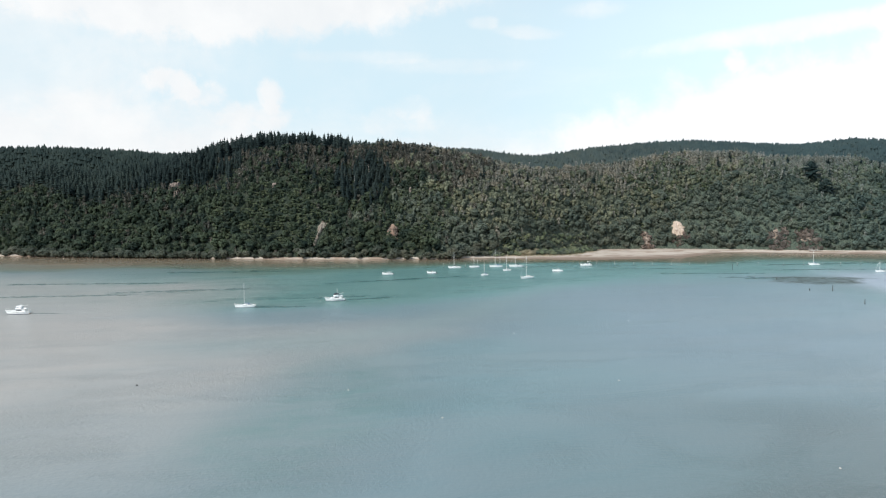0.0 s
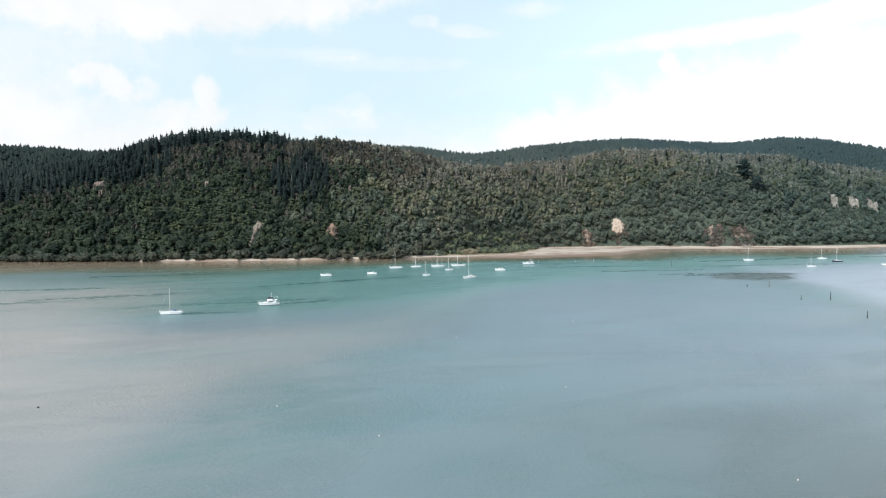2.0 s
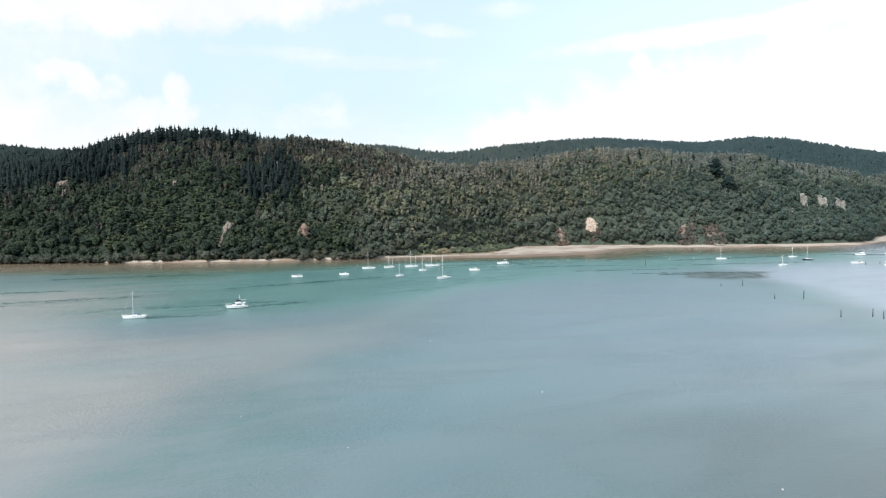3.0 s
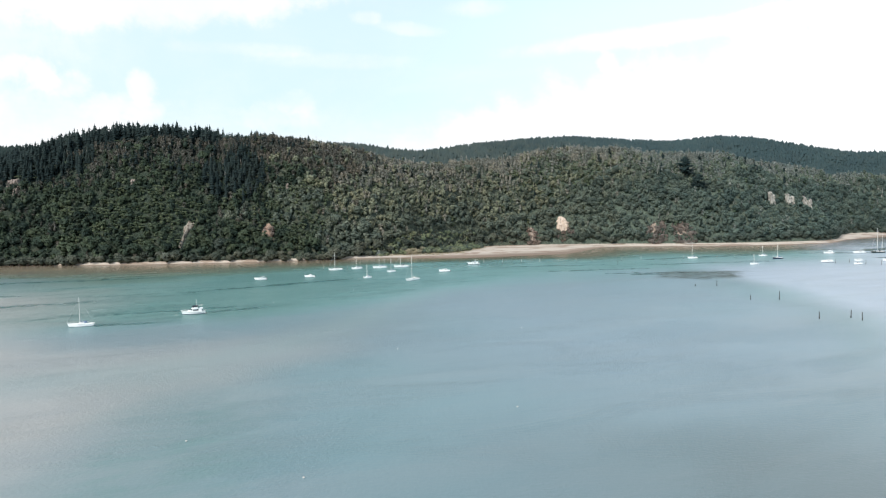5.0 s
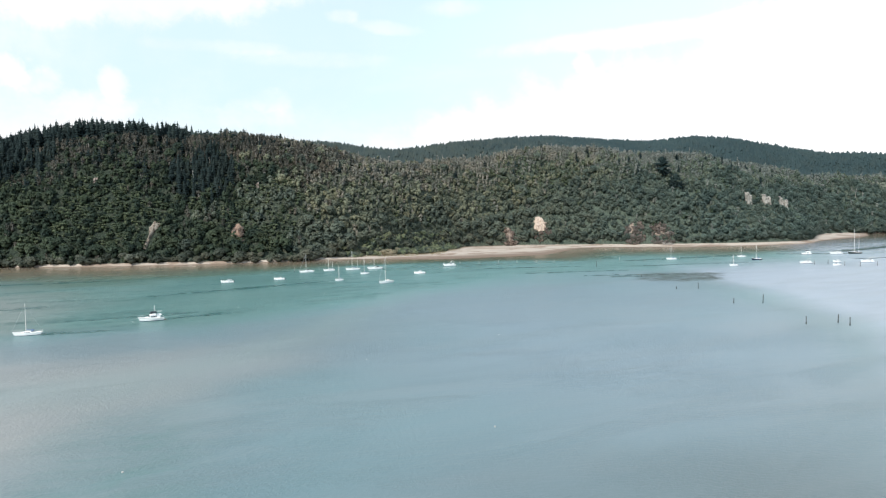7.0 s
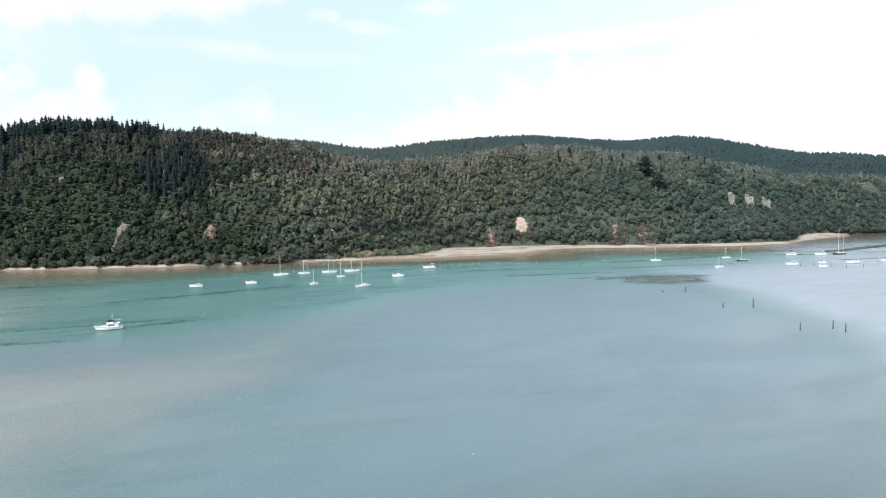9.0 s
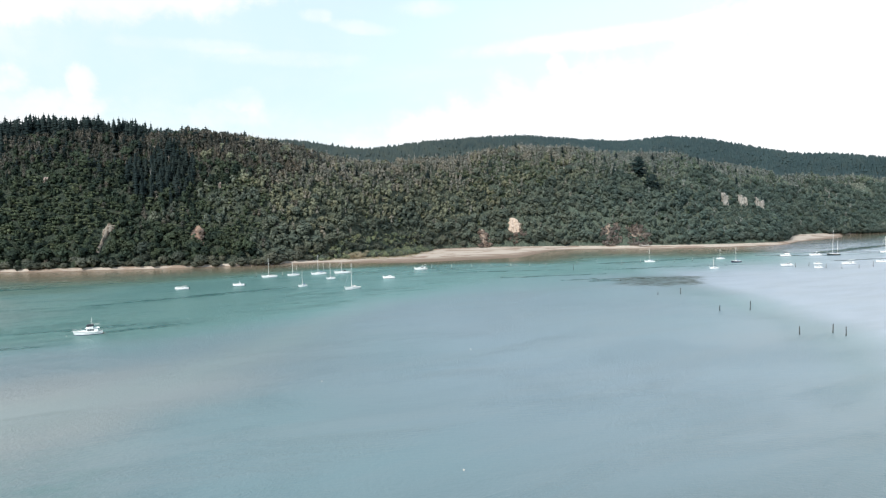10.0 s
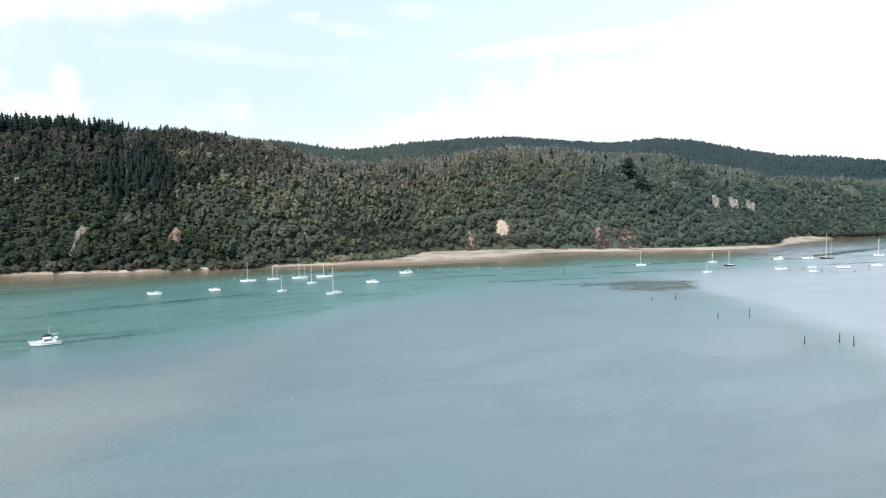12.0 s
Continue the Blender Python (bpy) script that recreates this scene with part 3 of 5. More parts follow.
    tagged(new("water", me), "calm turquoise and grey estuary water over sand flats", "water", kind="structure")


make_ground()
make_water()


# ---- bare faces on the slopes: x, y, width, reach up the slope, bulge, kind ----
SLIPS = [(250, 871, 19, 12, 2.6, "cream"), (-86, 735, 14, 14, 1.6, "red"), (-163, 731, 11, 24, 1.8, "tan"), (211, 864, 10, 10, 0.8, "brown"),
         (357, 845, 10, 8, 0.8, "brown"), (388, 837, 14, 8, 0.8, "brown")]
# rock buttresses: x, y, width, height
ROCKS = [(524, 868, 8, 17), (549, 868, 12, 15), (579, 884, 6, 16), (588, 886, 6, 17), (-352, 806, 14, 9), (-346, 797, 5, 9), (-225, 779, 5, 7), (-71, 778, 3, 9)]


def earth(name, a, b, c):
    m, t, s = surface(name, 0.95, 0.0, 0.15)
    p = place(t)
    squash = t.nodes.new("ShaderNodeVectorMath")
    squash.operation = "MULTIPLY"
    link(t, p, squash.inputs[0])
    squash.inputs[1].default_value = (1.0, 0.4, 0.18)
    runs = fbm(t, squash.outputs[0], 0.7, 6.0, 0.65, 0.6)
    col = blend(t, step(t, runs, 0.36, 0.62), a, b)
    col = blend(t, step(t, fbm(t, p, 0.35, 5.0, 0.6), 0.52, 0.66), col, c)
    link(t, col, s.inputs["Base Color"])
    bump(t, s, runs, 0.9, 0.8)
    return m


EARTH = {"cream": (earth("cream_clay", (0.56, 0.45, 0.36), (0.44, 0.34, 0.26), (0.30, 0.22, 0.17)), "cream clay slip face above the beach"),
         "red": (earth("red_clay", (0.22, 0.135, 0.10), (0.34, 0.245, 0.18), (0.11, 0.072, 0.052)), "raw red-brown earth slip in the bush"),
         "tan": (earth("tan_clay", (0.30, 0.262, 0.215), (0.16, 0.128, 0.098), (0.085, 0.066, 0.052)), "narrow tan earth slip running down the slope"),
         "brown": (earth("brown_soil", (0.30, 0.235, 0.185), (0.23, 0.18, 0.14), (0.37, 0.30, 0.24)), "eroded brown bank behind the beach")}
STONE = earth("pale_rock", (0.40, 0.375, 0.33), (0.25, 0.232, 0.20), (0.10, 0.096, 0.08))
PINK_STONE = earth("pink_rock", (0.34, 0.27, 0.23), (0.25, 0.20, 0.17), (0.13, 0.11, 0.09))


def make_slip(k, x, y, wide, reach, bulge, kind):
    """A raw face of earth: ragged edges, gullies and a bulging middle."""
    n, h = 23, 25
    a, b = np.meshgrid(np.linspace(-1, 1, n), np.linspace(0, 1, h))
    ragged = 0.86 + 0.20 * lumps(b * 40 + k * 9, np.sign(a) * 7, 9, k) + 0.24 * lumps(b * 40, np.sign(a) * 3 + k, 3.5, k + 3)
    if kind == "cream":     # a fan, widest near its foot
        outline = np.interp(b, [0, 0.12, 0.4, 0.7, 0.9, 1], [0.75, 1.0, 0.95, 0.72, 0.42, 0.1])
    elif kind == "tan":     # pale at the head, a thin chute below
        outline = np.interp(b, [0, 0.15, 0.5, 0.7, 0.9, 1], [0.35, 0.42, 0.40, 0.9, 1.0, 0.4])
    else:
        outline = np.interp(b, [0, 0.2, 0.6, 0.85, 1], [0.8, 1.0, 0.85, 0.6, 0.25])
    px = x + a * wide / 2 * ragged * outline
    if kind == "tan":       # leaning down the gully
        px = px + (b - 0.5) * 7
    py = y + (b - 0.5) * reach
    px = px + 0.5 * lumps(px, py * 2, 3, k)
    gully = 0.5 * lumps(px * 1.4, py * 0.3, 2.2, 40 + k)
    lift = bulge * np.sin(np.clip(b * 0.9 + 0.1, 0, 1) * math.pi) ** 0.6 * (1 - a ** 2) + (0.8 * lumps(px, py, 3.5, 60 + k) + gully) * (1 - a ** 2) + 0.4
    z = land(px, py) + lift
    py = py - lift * 0.8
    rim = np.abs(a) > 0.99
    v = np.stack([px.ravel(), (py + 1.5 * rim).ravel(), (z - 1.6 * rim).ravel()], 1)
    i = np.arange((h - 1) * n).reshape(h - 1, n)[:, :-1].ravel()
    mat, label = EARTH[kind]
    ob = new("earth_slip", mesh_of("earth_slip", v, np.stack([i, i + 1, i + 1 + n, i + n], 1), [mat], None, True))
    tagged(ob, label, "landslip", kind="structure")


def make_rock(k, x, y, wide, high):
    """A steep buttress of split rock standing out of the slope."""
    n, h = 21, 21
    a, b = np.meshgrid(np.linspace(-1, 1, n), np.linspace(0, 1, h))
    cols = max(2, round(wide / 4))
    col = np.floor((a + 1) / 2 * cols * 0.999)
    seam = np.abs(((a + 1) / 2 * cols) % 1 - 0.5) * 2
    tops = 1.0 - 0.26 * (0.5 + 0.5 * lumps(col * 3.3 + k * 5, 0 * col, 1, k))
    bulge = 0.9 * lumps(col * 2.7, b * 2.0, 1.0, 70 + k) + 0.5 * lumps(a * wide, b * high, 2.2, 80 + k) - 1.3 * np.clip(seam - 0.72, 0, 1) / 0.28
    px = x + a * wide / 2 * (1.0 - 0.16 * b + 0.10 * lumps(b * high, 0 * a, 4, k + 9)) + 0.3 * lumps(a * wide, b * high, 1.6, k + 2)
    foot = float(land(x, y - 1)) - 1.0
    z = foot + high * b * tops + 0.3 * lumps(px, b * 9, 2, k)
    py = y - 2.0 + 1.6 * b ** 1.5 - bulge + 3.5 * np.clip(np.abs(a) - 0.8, 0, 1) / 0.2 + 2.0 * np.clip(b - 0.92, 0, 1) / 0.08
    v = np.stack([px.ravel(), py.ravel(), z.ravel()], 1)
    i = np.arange((h - 1) * n).reshape(h - 1, n)[:, :-1].ravel()
    ob = new("rock_outcrop", mesh_of("rock_outcrop", v, np.stack([i, i + 1, i + 1 + n, i + n], 1), [PINK_STONE if x < 0 else STONE], None, False))
    tagged(ob, "weathered pinkish rock outcrop among the bush" if x < 0 else "pale split rock outcrop above the trees", "rock", kind="structure")


for slip_no, slip in enumerate(SLIPS):
    make_slip(slip_no, *slip)
for rock_no, rock in enumerate(ROCKS):
    make_rock(rock_no, *rock)


# ---- trees ----
class Build:
    """Gathers corners, their soft normals and triangles for one template."""

    def __init__(self):
        self.v, self.w, self.f, self.m, self.n = [], [], [], [], 0

    def add(self, v, w, f, mat=0):
        w = np.asarray(w, float)
        self.v.append(np.asarray(v, float))
        self.w.append(w / np.maximum(np.linalg.norm(w, axis=1), 1e-6)[:, None])
        self.f.append(np.asarray(f, int) + self.n)
        self.m.append(np.full(len(f), mat, int))
        self.n += len(v)

    def done(self):
        return np.concatenate(self.v), np.concatenate(self.w), np.concatenate(self.f), np.concatenate(self.m)

    def limb(self, a, b, ra, rb, mat=1, sides=5):
        """A tapered round limb from a to b."""
        a, b = np.asarray(a, float), np.asarray(b, float)
        w = (b - a) / np.linalg.norm(b - a)
        u = np.cross(w, (0.3, 0.9, 0.2))
        u /= np.linalg.norm(u)
        s = np.cross(w, u)
        k = np.arange(sides) * 2 * math.pi / sides
        ring = np.outer(np.cos(k), u) + np.outer(np.sin(k), s)
        i = np.arange(sides)
        j = (i + 1) % sides
        f = np.concatenate([np.stack([i, j, i + sides], 1), np.stack([j, j + sides, i + sides], 1)])
        self.add(np.concatenate([a + ring * ra, b + ring * rb]), np.concatenate([ring, ring]), f, mat)

    def leaves(self, rng, centre, radius, count, size, lift=0.6, mat=0, heart=None, whole=1.15):
        """Leaf clumps over one lobe of a crown; heart: the middle of the crown; whole: how far the crown reads as one dome."""
        d = rng.normal(size=(count, 3))
        d[:, 2] += lift
        d /= np.linalg.norm(d, axis=1)[:, None]
        p = np.asarray(centre) + d * np.asarray(radius) * rng.uniform(0.74, 1.32, (count, 1))
        n = d + rng.normal(size=(count, 3)) * 0.42
        n /= np.linalg.norm(n, axis=1)[:, None]
        u = np.cross(n, rng.normal(size=(count, 3)))
        u /= np.linalg.norm(u, axis=1)[:, None]
        w = np.cross(n, u)
        s = size * rng.uniform(0.6, 1.35, (count, 1))
        soft = 0.75 * d + 0.30 * n + (0, 0, 0.5)
        if heart is not None:
            out = p - np.asarray(heart)
            soft = soft + whole * out / np.maximum(np.linalg.norm(out, axis=1), 0.1)[:, None]
        v = np.stack([p + u * s, p - u * s * 0.5 + w * s * 0.85, p - u * s * 0.5 - w * s * 0.85], 1).reshape(-1, 3)
        self.add(v, np.repeat(soft, 3, 0), np.arange(3 * count).reshape(-1, 3), mat)

    def core(self, rng, centre, radius, mat=0):
        """The dense inside of a lobe, hidden by its leaves."""
        v = np.array([(1, 0, 0), (0, 1, 0), (-1, 0, 0), (0, -1, 0), (0, 0, 1), (0, 0, -1)], float)
        f = [(0, 1, 4), (1, 2, 4), (2, 3, 4), (3, 0, 4), (1, 0, 5), (2, 1, 5), (3, 2, 5), (0, 3, 5)]
        self.add(np.asarray(centre) + v * rng.uniform(0.85, 1.1, (6, 1)) * np.asarray(radius), v, f, mat)


def dome_tree(rng, r, h, lobes, leaves, size, trunk=True, even=False):
    """Spreading broad-leaved tree: a dome of billowing lobes on forked limbs."""
    b = Build()
    heart = np.array((0, 0, h * 0.3))
    long, wide = rng.uniform(0.95, 1.25), rng.uniform(0.75, 1.0)
    b.core(rng, (0, 0, h * 0.38), (r * 0.70 * long, r * 0.70 * wide, h * 0.38))
    loose = 0.35 if even else 1.0
    for i in range(lobes):
        q = (i + 0.5) / lobes
        a = i * 2.39996 + rng.uniform(-0.35, 0.35)
        k = r * 0.70 * math.sqrt(q) * rng.uniform(1 - 0.3 * loose, 1 + 0.2 * loose)
        rr = r * (rng.uniform(0.24, 0.34) if even else rng.uniform(0.26, 0.46))
        c = np.array((k * math.cos(a) * long, k * math.sin(a) * wide, h * (0.30 + 0.50 * math.sqrt(max(0.0, 1 - q * 0.92))) + rng.uniform(-0.13, 0.10) * h * loose))
        rad = np.array((rr, rr, rr * rng.uniform(0.55, 0.85)))
        b.core(rng, c, rad * 0.86)
        b.leaves(rng, c, rad, leaves, size, 0.8, 0, heart, 2.2 if even else 1.15)
        if trunk and i % 3 == 0:
            b.limb((0, 0, h * 0.12), c * (0.85, 0.85, 0.9), r * 0.05, r * 0.02, 1, 4)
    if trunk:
        b.limb((0, 0, -1.2), (0, 0, h * 0.2), r * 0.09, r * 0.06, 1, 6)
    return b


def scrub_tree(rng, r, h):
    """Upright, open, feathery crown on bare pale stems."""
    b = Build()
    for i in range(3):
        a = i * 2.1 + rng.uniform(0, 1)
        top = np.array((math.cos(a) * r * 0.5, math.sin(a) * r * 0.5, h * rng.uniform(0.62, 0.95)))
        b.limb((0, 0, h * 0.2), top, 0.13, 0.05, 1, 3)
        rad = np.array((r * 0.40, r * 0.40, h * 0.16))
        b.core(rng, top, rad * 0.8)
        b.leaves(rng, top, rad * 1.1, 13, 0.55, 0.25, 0, (0, 0, h * 0.5))
    b.core(rng, (0, 0, h * 0.34), (r * 0.8, r * 0.8, h * 0.30))
    b.leaves(rng, (0, 0, h * 0.36), (r * 0.85, r * 0.85, h * 0.30), 16, 0.6, 0.4, 0, (0, 0, h * 0.2))
    return b


def fern_tree(rng, r, h):
    """Tree fern: a slim trunk and a flat star of arching fronds over its skirt."""
    b = Build()
    b.limb((0, 0, -0.5), (0, 0, h), 0.16, 0.1, 1, 4)
    n = 13
    for i in range(n):
        a = i * 2 * math.pi / n + rng.uniform(-0.15, 0.15)
        d, s = np.array((math.cos(a), math.sin(a), 0)), np.array((-math.sin(a), math.cos(a), 0))
        k = r * rng.uniform(0.82, 1.12)
        up = np.array((0, 0, 1.0))
        v = [up * h, d * k * 0.45 - s * k * 0.15 + up * (h + k * 0.20), d * k * 0.45 + s * k * 0.15 + up * (h + k * 0.20), d * k * 0.8 + up * (h + k * 0.08), d * k + up * (h - k * 0.16)]
        b.add(v, [up + 0.3 * d] * 3 + [up + 0.6 * d, up * 0.6 + d], [(0, 1, 2), (1, 3, 2), (1, 4, 3)])
    b.core(rng, (0, 0, h * 0.5), (r * 0.5, r * 0.5, h * 0.42))
    b.leaves(rng, (0, 0, h * 0.5), (r * 0.62, r * 0.62, h * 0.36), 9, 0.6, 0.1)
    return b


def pine_tree(rng, r, h, tiers, points, bare=0.2, power=0.62, droop=-0.28):
    """Conifer: ragged whorls of branches narrowing to a leader."""
    b = Build()
    b.limb((0, 0, -2.0), (0, 0, h * 0.97), r * 0.085, 0.04, 1, 4)
    n = 2 * points
    for i in range(tiers):
        q = i / (tiers - 1)
        z, rr = h * (bare + (0.93 - bare) * q), r * (1 - q) ** power * rng.uniform(0.74, 1.14) + 0.25
        off = rng.normal(size=2) * r * 0.12 * (1 - q)
        a = np.arange(n) * math.pi / points + rng.uniform(0, 3)
        k = rr * np.where(np.arange(n) % 2 == 0, 1.0, 0.45) * rng.uniform(0.6, 1.25, n)
        ring = np.stack([off[0] + k * np.cos(a), off[1] + k * np.sin(a), z + k * rng.uniform(droop, droop + 0.4, n)], 1)
        v = np.concatenate([ring, [(off[0] * 0.5, off[1] * 0.5, min(h, z + h * rng.uniform(0.08, 0.12)))], [(off[0] * 0.5, off[1] * 0.5, z - h * 0.05)]])
        w = np.concatenate([np.stack([np.cos(a), np.sin(a), np.full(n, 0.8)], 1), [(0, 0, 1)], [(0, 0, -1)]])
        j = np.arange(n)
        b.add(v, w, np.concatenate([np.stack([j, (j + 1) % n, np.full(n, n)], 1), np.stack([(j + 1) % n, j, np.full(n, n + 1)], 1)[::2]]))
    return b


def plantation_pine(rng, r, h):
    """Close-grown young conifer: a ragged spire of three short skirts."""
    b = Build()
    n = 6
    i = np.arange(n)
    for z0, k, top in ((0.2, 1.0, 0.80), (0.58, 0.8, 1.0)):
        a = i * 2 * math.pi / n + rng.uniform(0, 2)
        w = r * k * rng.uniform(0.7, 1.2, n)
        v = np.concatenate([np.stack([w * np.cos(a), w * np.sin(a), h * z0 + rng.uniform(-0.07, 0.05, n) * h], 1), [(rng.normal() * 0.1, rng.normal() * 0.1, h * top)]])
        soft = np.concatenate([np.stack([np.cos(a), np.sin(a), np.full(n, 2.4)], 1), [(0, 0, 1)]])
        b.add(v, soft, np.stack([i, (i + 1) % n, np.full(n, n)], 1))
    return b


def dead_tree(rng, h):
    b = Build()
    b.limb((0, 0, -0.5), (rng.normal() * 0.4, rng.normal() * 0.4, h), 0.20, 0.07, 0, 4)
    for i in range(4):
        z, a, k = h * rng.uniform(0.45, 0.9), rng.uniform(0, 6.3), h * rng.uniform(0.10, 0.2)
        b.limb((0, 0, z), (math.cos(a) * k, math.sin(a) * k, z + k * 0.7), 0.09, 0.04, 0, 3)
    return b


def tuft(r, n, high, wide):
    """Blades of grass or flax rising from one root."""
    b = Build()
    for i in range(n):
        a, k = r.uniform(0, 6.3), r.uniform(0.3, 1.0) * wide
        d, s = np.array((math.cos(a), math.sin(a), 0)), np.array((-math.sin(a), math.cos(a), 0)) * high * 0.05
        h = high * r.uniform(0.6, 1.1)
        b.add([-s, s, d * k * 0.5 + s + (0, 0, h * 0.75), d * k * 0.5 - s + (0, 0, h * 0.75), d * k + (0, 0, h)], [d + (0, 0, 1.0)] * 5, [(0, 1, 2), (0, 2, 3), (3, 2, 4)])
    return b.done()


def soft_mesh(name, v, w, f, mats, index, tone):
    """A mesh whose leaves are shaded with the crown's own roundness; tone: one shade of green for each tree."""
    me = mesh_of(name, v, f, mats, index, True)
    a = me.attributes.new("custom_normal", "FLOAT_VECTOR", "POINT")
    a.data.foreach_set("vector", np.asarray(w, np.float32).ravel())
    a = me.attributes.new("tone", "FLOAT", "POINT")
    a.data.foreach_set("value", np.asarray(tone, np.float32))
    me.update()
    return me


def stand(name, templates, spots, sizes, mats, label, category, seed, tone=None):
    """Many trees joined into one mesh of stuff."""
    rng = np.random.RandomState(seed)
    pick = rng.randint(0, len(templates), len(spots))
    shade = rng.beta(1.3, 1.3, len(spots)) if tone is None else np.clip(tone + rng.normal(size=len(spots)) * 0.13, 0, 1)
    vs, ws, fs, ms, ts, at = [], [], [], [], [], 0
    for k, (v, w, f, m) in enumerate(templates):
        ids = np.where(pick == k)[0]
        if not len(ids):
            continue
        a, s = rng.uniform(0, 6.3, len(ids)), sizes[ids]
        tall = s * rng.uniform(0.85, 1.2, len(ids))
        c, d = np.cos(a)[:, None], np.sin(a)[:, None]
        p = np.stack([(v[:, 0] * c - v[:, 1] * d) * s[:, None], (v[:, 0] * d + v[:, 1] * c) * s[:, None], v[:, 2] * tall[:, None]], 2) + spots[ids][:, None, :]
        vs.append(p.reshape(-1, 3))
        ws.append(np.stack([w[:, 0] * c - w[:, 1] * d, w[:, 0] * d + w[:, 1] * c, np.broadcast_to(w[:, 2], (len(ids), len(w)))], 2).reshape(-1, 3))
        fs.append((f[None] + (np.arange(len(ids)) * len(v))[:, None, None] + at).reshape(-1, 3))
        ms.append(np.tile(m, len(ids)))
        ts.append(np.repeat(shade[ids], len(v)))
        at += len(ids) * len(v)
    me = soft_mesh(name, *(np.concatenate(k) for k in (vs, ws, fs)), mats, np.concatenate(ms), np.concatenate(ts))
    return tagged(new(name, me), label, category, kind="stuff")


# bare places kept free of trees: x, y, radius across, radius up the slope
BARE = [(s[0], s[1] - 1.5, s[2] * 0.42, s[3] * 0.5 + 1.0) for s in SLIPS] + [(r[0] - 5, r[1] - 11, r[2] * 0.5 + 3, 12.5) if r[0] > 0 else (r[0], r[1] - 3, 3, 4) for r in ROCKS]
BARE += [(937, 1110, 15, 19), (358, 838, 9, 7), (390, 831, 12, 8), (211, 859, 6, 6), (251, 861, 6, 4), (-80, 727, 4, 4)]


def is_bare(x, y, pad=0.0):
    hit = np.zeros(np.shape(x), bool)
    for cx, cy, rx, ry in BARE:
        hit |= ((x - cx) / (rx + pad)) ** 2 + ((y - cy) / (ry + pad * 0.5)) ** 2 < 1
    return hit


def scatter(x0, x1, y0, y1, gap, seed):
    """Jittered grid of spots in the plan."""
    rng = np.random.RandomState(seed)
    gx, gy = np.meshgrid(np.arange(x0, x1, gap), np.arange(y0, y1, gap))
    gx[1::2] += gap / 2
    x = gx.ravel() + rng.uniform(-0.45, 0.45, gx.size) * gap
    y = gy.ravel() + rng.uniform(-0.45, 0.45, gx.size) * gap
    return x, y, rng


def inview(x, y):
    return (x > -(y + 30) * 0.76) & (x < (y - 60) * 1.06)


def up_slope(x, y):
    """0 at the foot of the bush, 1 on the front crest."""
    return (y - bush_line(x)) / (crest_y(x) - bush_line(x))


def spots_of(x, y):
    """Roots lie under the level of the undergrowth."""
    return np.stack([x, y, land(x, y) - 0.5 * np.clip(up_slope(x, y) * 12, 0, 1)], 1)


def blob(x, y, cx, cy, rx, ry, seed):
    """1 inside a ragged patch, 0 outside."""
    q = ((x - cx) / rx) ** 2 + ((y - cy) / ry) ** 2 + 0.55 * lumps(x, y, min(rx, ry) * 0.7, seed) + 0.3 * lumps(x, y, 11, seed + 1)
    return np.clip((1.35 - q) / 0.6, 0, 1)


# upper edge of the spreading trees, lower edge of the conifers, as shares of the slope
dome_edge = curve("-600:0.12 -430:0.16 -300:0.14 -216:0.15 -163:0.08 -52:0.10 38:0.12 107:0.14 150:0.22 190:0.28 260:0.28 327:0.26 418:0.22 491:0.28 600:0.42 800:0.6")
wood_edge = curve("-900:0.75 -640:0.72 -560:0.60 -531:0.52 -497:0.46 -438:0.52 -409:0.58 -352:0.60 -326:0.74 -280:0.82 -200:0.80 -156:0.82 -150:2 900:2")


def on_dune(x, y):
    """The low coastal growth behind the sand spit."""
    return (up_slope(x, y) < 0.02 + 0.10 * np.clip(1 - ((x - 86) / 66) ** 2, 0, 1) + 0.02 * lumps(x, y, 14, 64)) & (x > 20) & (x < 152)


